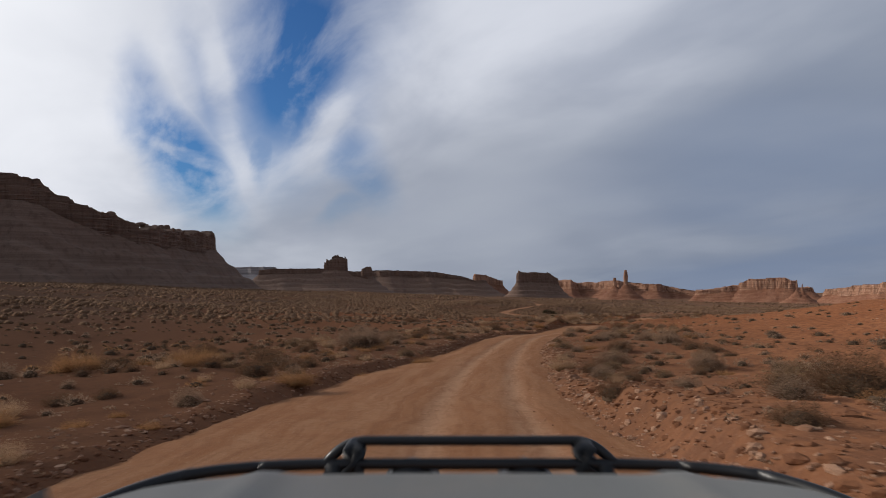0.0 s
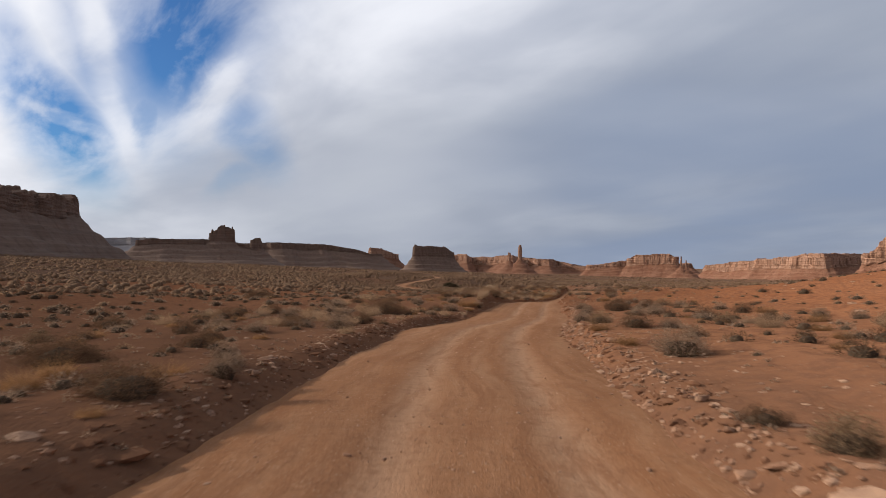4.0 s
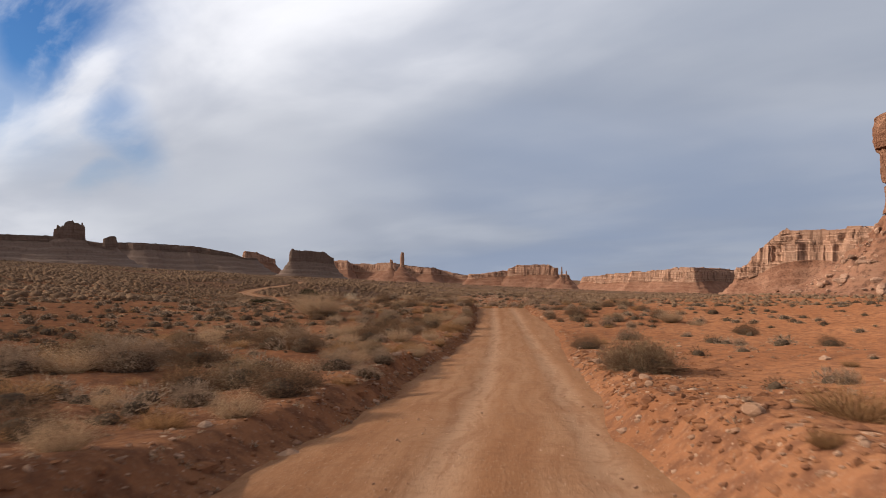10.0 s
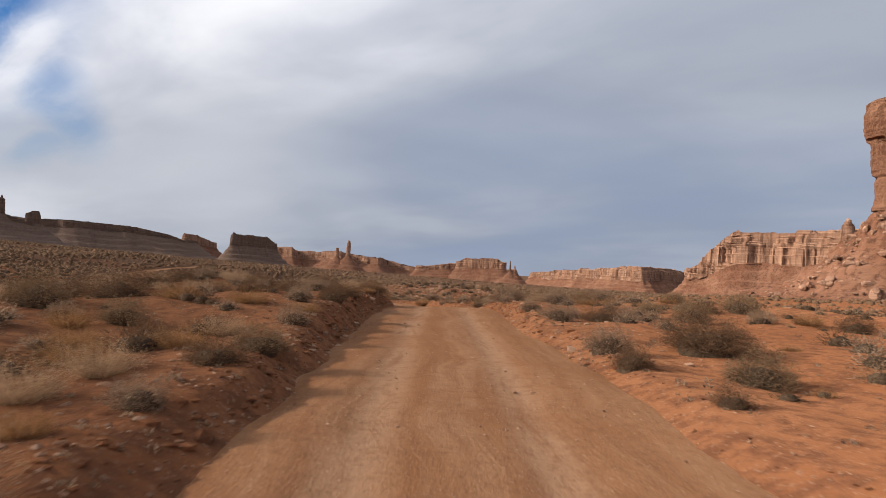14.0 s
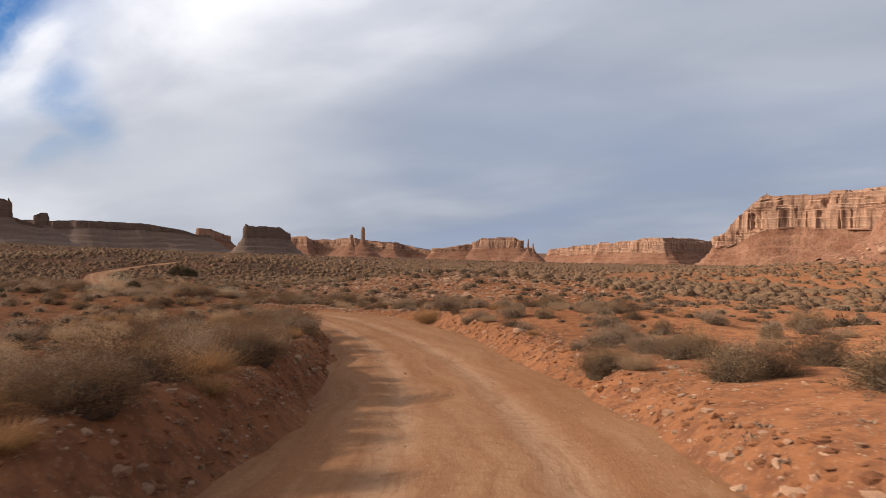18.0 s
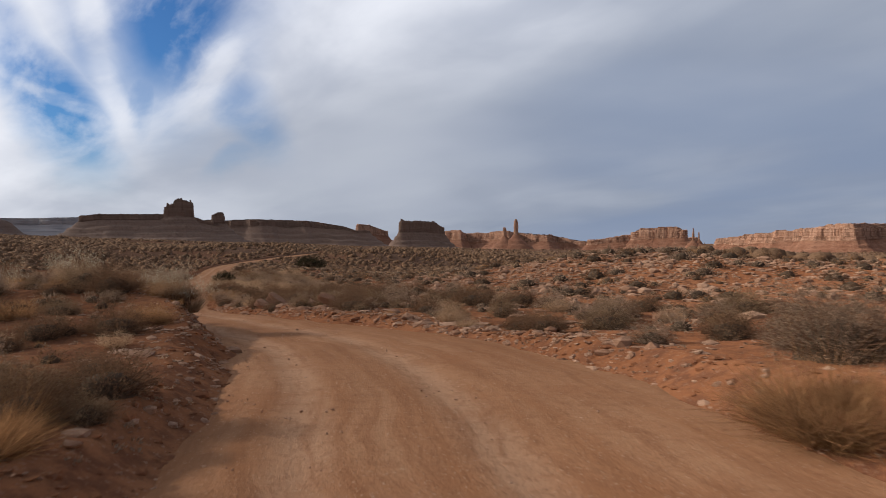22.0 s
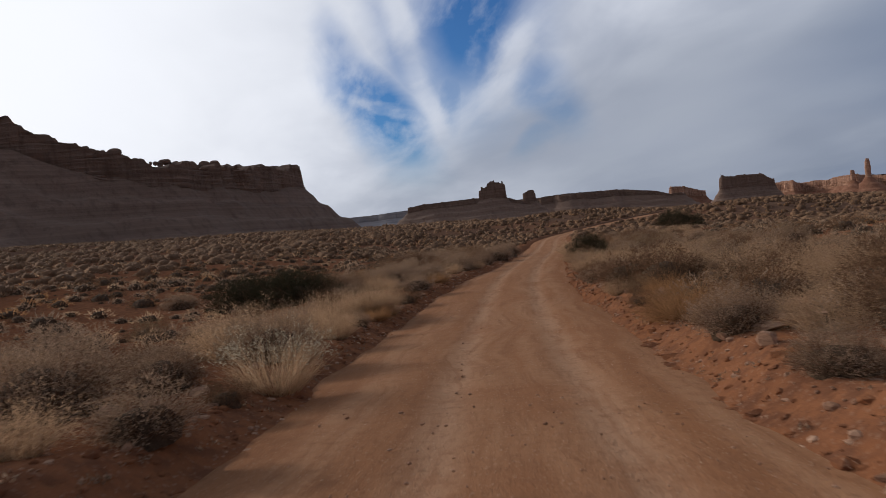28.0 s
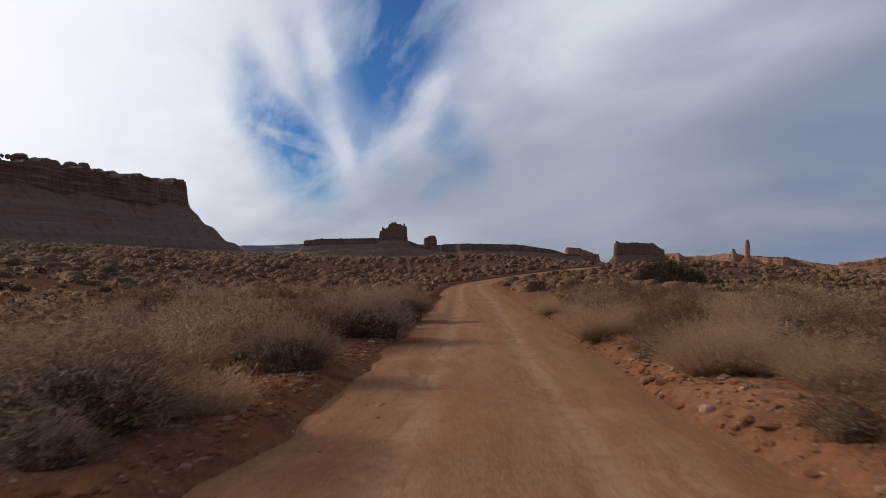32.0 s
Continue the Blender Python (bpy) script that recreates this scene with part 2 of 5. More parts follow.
def paint_road(n, p):
    lane = n.add("ShaderNodeAttribute")
    lane.attribute_name = "lane"
    xyz = n.add("ShaderNodeSeparateXYZ")
    n.put(xyz.inputs[0], lane.outputs["Vector"])
    across = xyz.outputs[0]
    bend = n.math("MULTIPLY", n.math("SUBTRACT", n.noise(p, 0.22, 3, 0.5), 0.5), 1.6)
    shift = n.add("ShaderNodeCombineXYZ")
    n.put(shift.inputs[0], n.math("ADD", across, bend))
    n.put(shift.inputs[1], xyz.outputs[1])
    streak = n.noise(n.scaled(shift.outputs[0], 1.7, 0.06, 1.0), 1.0, 5, 0.6)
    fine_streak = n.noise(n.scaled(shift.outputs[0], 5.0, 0.35, 1.0), 1.0, 5, 0.65)
    patch = n.noise(p, 0.5, 4, 0.62)
    grain = n.noise(p, 6.0, 6, 0.72)
    pebble = n.noise(p, 30.0, 3, 0.62)
    side = n.math("ABSOLUTE", n.math("SUBTRACT", n.math("ABSOLUTE", across), 0.82))
    worn = n.ramp(n.math("ADD", side, n.math("MULTIPLY", streak, 0.4)), 0.25, 0.62, 1.0, 0.0)
    c = n.mix(n.ramp(streak, 0.34, 0.66), (0.242, 0.110, 0.052), (0.303, 0.157, 0.084))
    c = n.mix(n.math("MULTIPLY", worn, 0.9), c, (0.335, 0.190, 0.112))
    c = n.mix(n.ramp(fine_streak, 0.46, 0.66, 0, 0.55), c, (0.205, 0.093, 0.046))
    c = n.mix(n.ramp(patch, 0.48, 0.68, 0, 0.5), c, (0.233, 0.101, 0.047))
    c = n.mix(n.ramp(grain, 0.45, 0.72, 0, 0.55), c, (0.186, 0.085, 0.043))
    c = n.mix(n.ramp(pebble, 0.60, 0.70, 0, 0.7), c, (0.372, 0.250, 0.166))
    h = n.math("ADD", n.math("MULTIPLY", grain, 0.7), n.math("ADD", n.math("MULTIPLY", pebble, 0.35), n.math("MULTIPLY", fine_streak, 0.3)))
    return c, h


def paint_cliff(n, p):
    warp = n.math("MULTIPLY", n.noise(p, 0.03, 4, 0.6), 4.0)
    xyz = n.add("ShaderNodeSeparateXYZ")
    n.put(xyz.inputs[0], p)
    level = n.math("ADD", xyz.outputs[2], warp)
    lay = n.add("ShaderNodeCombineXYZ")
    n.put(lay.inputs[2], level)
    bands = n.noise(lay.outputs[0], 0.24, 6, 0.75)
    thin = n.noise(n.scaled(p, 0.06, 0.06, 1.0), 1.1, 5, 0.7)
    stain = n.noise(n.scaled(p, 1, 1, 0.10), 0.20, 6, 0.68)
    broad = n.noise(n.scaled(p, 1, 1, 0.5), 0.045, 4, 0.6)
    rubble = n.noise(p, 0.6, 6, 0.72)
    c = n.mix(n.ramp(bands, 0.36, 0.64), (0.29, 0.150, 0.096), (0.51, 0.318, 0.218))
    c = n.mix(n.ramp(thin, 0.54, 0.70, 0, 0.3), c, (0.125, 0.062, 0.040))
    c = n.mix(n.ramp(stain, 0.48, 0.62, 0, 0.8), c, (0.13, 0.064, 0.042))
    c = n.mix(n.ramp(broad, 0.42, 0.62, 0, 0.45), c, (0.45, 0.245, 0.155))
    c = n.mix(n.ramp(rubble, 0.5, 0.75, 0, 0.45), c, (0.34, 0.195, 0.13))
    h = n.math("ADD", n.math("MULTIPLY", rubble, 1.0), n.math("ADD", n.math("MULTIPLY", thin, 1.0), n.math("MULTIPLY", stain, 1.2)))
    return c, h


def paint_tower(n, p):
    broad = n.noise(n.scaled(p, 1, 1, 0.35), 0.09, 4, 0.6)
    stain = n.noise(n.scaled(p, 1, 1, 0.13), 0.30, 6, 0.68)
    xyz = n.add("ShaderNodeSeparateXYZ")
    n.put(xyz.inputs[0], p)
    lay = n.add("ShaderNodeCombineXYZ")
    n.put(lay.inputs[2], n.math("ADD", xyz.outputs[2], n.math("MULTIPLY", n.noise(p, 0.05, 3, 0.6), 3.0)))
    bands = n.noise(lay.outputs[0], 0.16, 4, 0.7)
    rubble = n.noise(p, 0.8, 6, 0.72)
    c = n.mix(n.ramp(bands, 0.36, 0.64), (0.185, 0.083, 0.049), (0.29, 0.150, 0.092))
    c = n.mix(n.ramp(broad, 0.42, 0.6, 0, 0.6), c, (0.205, 0.090, 0.052))
    c = n.mix(n.ramp(stain, 0.48, 0.62, 0, 0.8), c, (0.105, 0.048, 0.031))
    c = n.mix(n.ramp(rubble, 0.52, 0.72, 0, 0.5), c, (0.15, 0.07, 0.043))
    return c, n.math("ADD", n.math("MULTIPLY", rubble, 1.0), n.math("MULTIPLY", stain, 1.3))


def paint_talus(n, p):
    patch = n.noise(p, 0.05, 5, 0.62)
    rubble = n.noise(p, 0.45, 6, 0.75)
    thin = n.noise(n.scaled(p, 0.12, 0.12, 1.0), 0.8, 5, 0.7)
    c = n.mix(n.ramp(patch, 0.35, 0.68), (0.235, 0.105, 0.062), (0.315, 0.160, 0.100))
    c = n.mix(n.ramp(thin, 0.52, 0.68, 0, 0.5), c, (0.13, 0.062, 0.040))
    c = n.mix(n.ramp(rubble, 0.48, 0.64, 0, 0.75), c, (0.10, 0.048, 0.031))
    c = n.mix(n.ramp(rubble, 0.44, 0.34, 0, 0.5), c, (0.29, 0.165, 0.11))
    return c, n.math("ADD", n.math("MULTIPLY", rubble, 1.5), n.math("ADD", thin, n.math("MULTIPLY", patch, 2.0)))


def paint_shaded_shale(n, p):
    """Chocolate-brown bedded siltstone with thin paler beds and dark seeps, darkened for buttes in shade."""
    xyz = n.add("ShaderNodeSeparateXYZ")
    n.put(xyz.inputs[0], p)
    lay = n.add("ShaderNodeCombineXYZ")
    n.put(lay.inputs[2], n.math("ADD", xyz.outputs[2], n.math("MULTIPLY", n.noise(p, 0.03, 4, 0.6), 3.0)))
    bands = n.noise(lay.outputs[0], 0.30, 6, 0.75)
    seep = n.noise(n.scaled(p, 1, 1, 0.12), 0.22, 6, 0.68)
    rubble = n.noise(p, 0.5, 6, 0.72)
    c = n.mix(n.ramp(bands, 0.36, 0.64), (0.168, 0.108, 0.080), (0.252, 0.166, 0.124))
    c = n.mix(n.ramp(bands, 0.66, 0.72, 0, 0.6), c, (0.30, 0.215, 0.165))
    c = n.mix(n.ramp(seep, 0.48, 0.66, 0, 0.5), c, (0.105, 0.068, 0.051))
    c = n.mix(n.ramp(rubble, 0.52, 0.74, 0, 0.45), c, (0.195, 0.126, 0.092))
    return c, n.math("ADD", n.math("MULTIPLY", rubble, 1.2), n.math("ADD", bands, n.math("MULTIPLY", seep, 1.2)))


def paint_stone(n, p):
    info = n.add("ShaderNodeObjectInfo").outputs["Random"]
    island = n.add("ShaderNodeNewGeometry").outputs["Random Per Island"]
    pick = n.math("FRACT", n.math("ADD", info, island))
    spots = n.noise(p, 7.0, 6, 0.7)
    bed = n.noise(n.scaled(p, 1.5, 1.5, 14.0), 1.6, 5, 0.65)
    grit = n.noise(p, 60.0, 3, 0.6)
    c = n.mix(pick, (0.250, 0.125, 0.070), (0.42, 0.258, 0.166))
    c = n.mix(n.ramp(spots, 0.45, 0.7, 0, 0.65), c, (0.205, 0.108, 0.070))
    c = n.mix(n.ramp(bed, 0.52, 0.66, 0, 0.45), c, (0.165, 0.088, 0.058))
    c = n.mix(n.ramp(grit, 0.58, 0.7, 0, 0.5), c, (0.46, 0.315, 0.215))
    return c, n.math("ADD", n.math("MULTIPLY", spots, 1.0), n.math("ADD", n.math("MULTIPLY", bed, 0.6), n.math("MULTIPLY", grit, 0.12)))


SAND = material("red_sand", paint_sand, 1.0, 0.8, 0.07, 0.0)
ROAD_DIRT = material("packed_dirt", paint_road, 0.97, 0.7, 0.04, 0.03, grainy=0.5)
CLIFF = material("sandstone_cliff", paint_cliff, 0.92, 0.8, 1.2, 0.12)
TOWER = material("varnished_sandstone", paint_tower, 0.9, 0.8, 1.0, 0.12)
SHADED_SHALE = material("shaded_siltstone", paint_shaded_shale, 0.92, 0.8, 1.0, 0.1)
TALUS = material("scree", paint_talus, 0.95, 0.8, 0.9, 0.1)
STONE = material("stone", paint_stone, 0.92, 0.7, 0.05, 0.12)


# distance haze put into the colour: paler, greyer rock for the far plateau
def paint_hazed(n, p):
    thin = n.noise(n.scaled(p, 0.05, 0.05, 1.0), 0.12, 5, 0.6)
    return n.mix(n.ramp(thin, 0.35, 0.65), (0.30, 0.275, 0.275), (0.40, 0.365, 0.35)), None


HAZED_ROCK = material("haze_grey_rock", paint_hazed, 0.95, 0, 0, 0.05)


def plant_material(name, low, high, tip, thin=0.13):
    def paint(n, p):
        island = n.add("ShaderNodeNewGeometry").outputs["Random Per Island"]
        info = n.add("ShaderNodeObjectInfo").outputs["Random"]
        field = n.noise(p, 0.35, 3, 0.6)
        pick = n.math("FRACT", n.math("ADD", n.math("MULTIPLY", info, 0.73), n.math("MULTIPLY", island, 0.6)))
        c = n.mix(pick, low, high)
        c = n.mix(n.ramp(field, 0.45, 0.7, 0, 0.6), c, tip)
        twig = n.noise(p, 19.0, 4, 0.75)
        c = n.mix(n.ramp(twig, 0.48, 0.62, 0, 0.6), c, tuple(0.5 * v for v in low))
        c = n.mix(n.ramp(twig, 0.44, 0.34, 0, 0.6), c, tuple(1.25 * v for v in high))
        return c, twig

    return material(name, paint, 0.95, 0.8, 0.06, 0.05, thin, 0.3)


# ---- the lie of the land ----
def lattice(ix, iy, seed):
    h = (ix.astype(np.int64) * 374761393 + iy.astype(np.int64) * 668265263 + seed * 1442695041) & 0xFFFFFFFF
    h = ((h ^ (h >> 13)) * 1274126177) & 0xFFFFFFFF
    return ((h ^ (h >> 16)) & 0xFFFFFF) / float(0xFFFFFF)


def rough2(x, y, size, seed=0):
    """Smooth random values from -1 to 1 over a plane, with bumps of that size."""
    x, y = np.asarray(x, float) / size, np.asarray(y, float) / size
    ix, iy = np.floor(x), np.floor(y)
    fx, fy = x - ix, y - iy
    fx, fy = fx * fx * (3 - 2 * fx), fy * fy * (3 - 2 * fy)
    a, b = lattice(ix, iy, seed), lattice(ix + 1, iy, seed)
    c, d = lattice(ix, iy + 1, seed), lattice(ix + 1, iy + 1, seed)
    return ((a * (1 - fx) + b * fx) * (1 - fy) + (c * (1 - fx) + d * fx) * fy) * 2 - 1


def fractal(x, y, size, octaves=4, seed=0, gain=0.5):
    out, amp = 0, 1.0
    for k in range(octaves):
        out = out + amp * rough2(x, y, size, seed + 17 * k)
        size, amp = size * 0.5, amp * gain
    return out


# the middle of the road: x, y, height
ROAD = [(-3, -60, 1), (0.25, 0, -1.6), (0.9, 17.5, -2.74), (2.95, 35.4, -3.54), (6.75, 54.5, -4.16), (12.85, 72.4, -5.25), (18.55, 89.7, -5.61),
        (25.6, 105.6, -6.72), (32.65, 122.1, -7.41), (38.85, 137.4, -7.5), (44.05, 150.2, -7.88), (48.35, 161.7, -9), (50.85, 174.5, -9.8), (50.45, 186.6, -10.22),
        (46.35, 198.3, -10.93), (42.4, 210.9, -11.95), (38.75, 227.1, -12.83), (35.75, 244.4, -13.13), (34.3, 257, -13.33), (33.3, 268, -13.5), (31.9, 281, -13.6), (30.2, 295, -13.7), (28.7, 309, -13.75), (28.6, 330, -13.9),
        (35, 347, -13.3), (43.5, 362, -12.7), (50, 378, -12.6), (58, 420, -13.4), (62, 480, -14.3)]
# spot heights of the country round it
SPOTS = [(-66, 202, -4.8), (-246, 469, 3), (-222, 549, -1), (-196, 683, -4), (-170, 250, 2), (-200, 0, 6), (-40, 60, -2.6), (-30, 130, -5), (0, 200, -9),
         (-336, 1299, -10), (-207, 1337, -12), (-115, 1417, -19), (160, 1935, -42), (550, 2110, -61), (860, 1830, -58), (690, 1360, -49), (880, 1230, -53),
         (611, 773, -32), (656, 606, -29), (211, 271, -11.5), (213, 243, -11), (36, 55, -1.9), (56, 92, -3.2), (76, 122, -5.0), (110, 195, -13),
         (68, 221, -9.8), (221, 538, -22), (90, 353, -17.6), (3500, 3000, -100), (-3500, 3000, 30), (3500, -500, -20), (-3500, -500, 60)]
# how high the cut stands over the track on either side: along the way, height
BANK_LEFT = ((-20, 60, 75, 88, 95, 104, 112, 128, 137, 150, 160, 168, 184, 190, 205, 211, 218, 300), (0.22, 0.25, 0.45, 0.55, 0.75, 0.55, 0.22, 0.20, 0.50, 0.55, 0.70, 0.65, 0.30, 0.70, 1.30, 0.7, 0.25, 0.20))
BANK_RIGHT = ((-20, 5, 20, 40, 60, 80, 86, 94, 100, 118, 130, 150, 160, 180, 190, 205, 215, 300), (0.45, 0.5, 0.3, 0.3, 0.22, 0.3, 0.75, 0.7, 0.32, 0.12, 0.12, 0.4, 0.5, 0.4, 0.15, 0.35, 0.3, 0.2))
# how far the packed track reaches to either side of its middle line: along the way, metres
WIDTH_LEFT = ((-20, 5, 16, 24, 28, 40, 52, 62, 68, 77, 85, 92, 100, 118, 130, 150, 163, 176, 184, 195, 201, 210, 225, 236, 245, 260), (4.6, 4.8, 4.8, 4.4, 3.8, 2.9, 2.9, 3.3, 3.4, 3.1, 2.8, 3.0, 2.7, 2.4, 2.1, 2.5, 2.7, 2.0, 1.9, 1.5, 2.6, 3.1, 3.1, 3.2, 2.6, 2.2))
WIDTH_RIGHT = ((-20, 30, 60, 68, 80, 96, 112, 119, 126, 136, 150, 163, 176, 186, 198, 206, 218, 235, 252, 480), (2.3, 2.0, 2.3, 2.6, 2.1, 1.6, 1.9, 2.4, 2.5, 2.3, 2.3, 2.6, 3.3, 3.4, 2.6, 2.9, 2.2, 2.3, 2.4, 1.9))
_rx, _ry, _rz = (np.array(c, float) for c in zip(*ROAD))


def spline(y, xs, ys):
    """A smooth curve through the points (Catmull-Rom slopes)."""
    y = np.asarray(y, float)
    k = np.clip(np.searchsorted(xs, y) - 1, 0, len(xs) - 2)
    slope = np.gradient(ys, xs)
    h = xs[k + 1] - xs[k]
    t = np.clip((y - xs[k]) / h, 0, 1)
    t2, t3 = t * t, t * t * t
    inside = (2 * t3 - 3 * t2 + 1) * ys[k] + (t3 - 2 * t2 + t) * h * slope[k] + (-2 * t3 + 3 * t2) * ys[k + 1] + (t3 - t2) * h * slope[k + 1]
    over = np.where(y > xs[-1], y - xs[-1], np.where(y < xs[0], y - xs[0], 0.0))
    return inside + np.where(y > xs[-1], slope[-1], slope[0]) * over * np.exp(-np.abs(over) / 400)


def road_x(y):
    return spline(y, _ry, _rx)


def road_z(y):
    return spline(y, _ry, _rz)


def road_tilt(y):
    return 1 / np.sqrt(1 + ((road_x(np.asarray(y) + 0.5) - road_x(np.asarray(y) - 0.5))) ** 2)


_px = np.concatenate([_rx[::2], [s[0] for s in SPOTS]])
_py = np.concatenate([_ry[::2], [s[1] for s in SPOTS]])
_pz = np.concatenate([_rz[::2], [s[2] for s in SPOTS]])
_soft = 12.0


def _spread(x, y):
    return np.sqrt((np.asarray(x)[..., None] - _px) ** 2 + (np.asarray(y)[..., None] - _py) ** 2 + _soft ** 2)


_weights = np.linalg.solve(_spread(_px, _py) + 0.5 * np.eye(len(_px)) * 0, _pz)


def region(x, y):
    return _spread(x, y) @ _weights


def track_edge(d, y):
    """Reach of the track on the side of d."""
    return np.where(np.asarray(d) < 0, np.interp(y, *WIDTH_LEFT), np.interp(y, *WIDTH_RIGHT))


def smooth(a, b, v):
    t = np.clip((v - a) / (b - a), 0, 1)
    return t * t * (3 - 2 * t)


def land(x, y, detail=True):
    """Height of the open ground, road cut and banks included."""
    x, y = np.asarray(x, float), np.asarray(y, float)
    d = (x - road_x(y)) * road_tilt(y)
    a = np.abs(d)
    inroad = (1 - smooth(480, 560, y)) * smooth(-120, -60, y)
    base = region(x, y)
    # a low bench in the valley ahead, with a steep face towards the track
    rim = 364 + 0.22 * (x - 44) + 9 * rough2(x, 0 * x, 46, 61) + 3 * rough2(x, 0 * x, 13, 62)
    reach = smooth(0, 36, x) * (1 - smooth(70, 150, x))
    base = base + reach * 1.5 * (smooth(rim - 13, rim, y) - smooth(rim + 40, rim + 420, y))
    near = (1 - smooth(2.0, 34.0, a)) * inroad
    z = base * (1 - near) + road_z(y) * near
    wave = 1 + 0.45 * rough2(y, 0 * y + np.sign(d) * 50, 11, 5) + 0.25 * rough2(y, d, 3.5, 6)
    rise = np.where(d < 0, np.interp(y, *BANK_LEFT), np.interp(y, *BANK_RIGHT)) * np.maximum(wave, 0.15)
    edge = track_edge(d, y) - 0.1 + 0.26 * rough2(y, 0 * y + np.sign(d) * 90, 6, 8) + 0.20 * rough2(y, d, 1.3, 7)
    bank = smooth(edge, edge + 0.35 + 0.75 * rise, a) ** 0.8 * rise * inroad
    bank = bank * (1 - 0.8 * smooth(8, 26, a))
    bed = -0.10 * (1 - smooth(edge - 0.3, edge + 0.1, a)) * inroad
    wild = smooth(edge + 0.1, edge + 2.6, a) if detail else 0
    z = z + bank + bed
    z = z + wild * (0.16 * fractal(x, y, 5.0, 4, 3) + 0.5 * smooth(10, 60, a) * fractal(x, y, 34, 3, 9) + 1.1 * smooth(60, 300, a) * fractal(x, y, 150, 3, 11))
    return z + (0.045 * fractal(x, y, 1.1, 3, 21) + 0.05 * np.maximum(rough2(x, y, 0.8, 24), 0)) * smooth(edge - 0.05, edge + 0.5, a) * (1 - smooth(18, 40, a))


def mesh_object(name, verts, faces, mat, parent=None, flat=False):
    me = bpy.data.meshes.new(name)
    verts, faces = np.asarray(verts, np.float32), np.asarray(faces, np.int32)
    k = faces.shape[1]
    me.vertices.add(len(verts))
    me.vertices.foreach_set("co", verts.ravel())
    me.loops.add(faces.size)
    me.loops.foreach_set("vertex_index", faces.ravel())
    me.polygons.add(len(faces))
    me.polygons.foreach_set("loop_start", np.arange(0, faces.size, k, dtype=np.int32))
    me.polygons.foreach_set("loop_total", np.full(len(faces), k, np.int32))
    me.polygons.foreach_set("use_smooth", np.full(len(faces), not flat))
    me.update(calc_edges=True)
    me.materials.append(mat)
    ob = new(name, me)
    ob.parent = parent
    return ob


def grid_faces(rows, cols, wrap=False):
    i, j = np.meshgrid(np.arange(rows - 1), np.arange(cols if wrap else cols - 1), indexing="ij")
    j2 = (j + 1) % cols
    return np.stack([i * cols + j, i * cols + j2, (i + 1) * cols + j2, (i + 1) * cols + j], -1).reshape(-1, 4)


def spaced(near, step, reach, grow):
    out, at, s = list(np.arange(0, near, step)), near, step
    while at < reach:
        out.append(at)
        s *= grow
        at += s
    return np.array(out + [reach])


def build_ground():
    u = spaced(9, 0.22, 4600, 1.085)
    u = np.concatenate([-u[:0:-1], u])
    fore = 275 + spaced(1, 0.5, 4200, 1.06)
    back = -8 - spaced(1, 0.5, 900, 1.12)
    y = np.concatenate([back[::-1], np.arange(-7.5, 275, 0.27), fore])
    U, Y = np.meshgrid(u, y)
    X = road_x(Y) * np.exp(-np.maximum(Y - 600, 0) / 900) + U
    Z = land(X, Y)
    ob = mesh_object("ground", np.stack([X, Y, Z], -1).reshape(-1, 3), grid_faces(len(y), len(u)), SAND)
    tagged(ob, "red desert sand with pebbles and low banks along the track", "ground", kind="structure")


def build_road():
    u = np.linspace(-1, 1, 57)
    y = np.concatenate([np.arange(-55, -8, 1.0), np.arange(-8, 285, 0.2), np.arange(285, 478, 1.0)])
    U, Y = np.meshgrid(u, y)
    tilt = road_tilt(Y)
    U = U * (track_edge(U, Y) + 0.5)
    X = road_x(Y) + U / tilt
    ruts = 0.035 * (np.exp(-((np.abs(U) - 0.85) / 0.28) ** 2))
    crown = 0.03 - 0.07 * (np.abs(U) / track_edge(U, Y)) ** 4
    wash = 0.012 * rough2(X * 0.4, Y, 0.45, 31) + 0.02 * fractal(X, Y, 1.6, 3, 32) + 0.03 * rough2(X, Y, 6, 33)
    wash = wash + 0.016 * np.sin(2 * math.pi * (Y + 0.25 * rough2(X, Y, 2.2, 34)) / 0.68) * np.exp(-((np.abs(U) - 0.95) / 0.55) ** 2) * smooth(0.0, 0.5, rough2(X * 0.3, Y, 16, 35) + 0.9 * smooth(218, 236, Y))
    Z = road_z(Y) + crown - ruts + wash
    ob = mesh_object("road", np.stack([X, Y, Z], -1).reshape(-1, 3), grid_faces(len(y), len(u)), ROAD_DIRT)
    lane = ob.data.attributes.new("lane", "FLOAT_VECTOR", "POINT")
    lane.data.foreach_set("vector", np.stack([U, Y, 0 * U], -1).astype(np.float32).ravel())
    tagged(ob, "graded dirt track with wheel ruts and loose gravel", "road", kind="structure")


build_ground()
build_road()


# ---- buttes and mesas ----
def thing(name, label, category, at=(0, 0, 0), group=""):
    e = new(name)
    e.location = at
    e.empty_display_size = 0.2
    return tagged(e, label, category, group)


def blurred(values, reach):
    """A running mean along the first axis, ends held."""
    reach = int(max(1, reach))
    pad = np.concatenate([np.repeat(values[:1], reach, 0), values, np.repeat(values[-1:], reach, 0)])
    total = np.cumsum(np.concatenate([pad[:1] * 0, pad]), axis=0)
    return (total[2 * reach + 1:] - total[:-2 * reach - 1]) / (2 * reach + 1)


BEDS = (0.35, 0.5, 0.3, 0.95, 0.4, 0.55, 1.5, 1.9, 0.45)


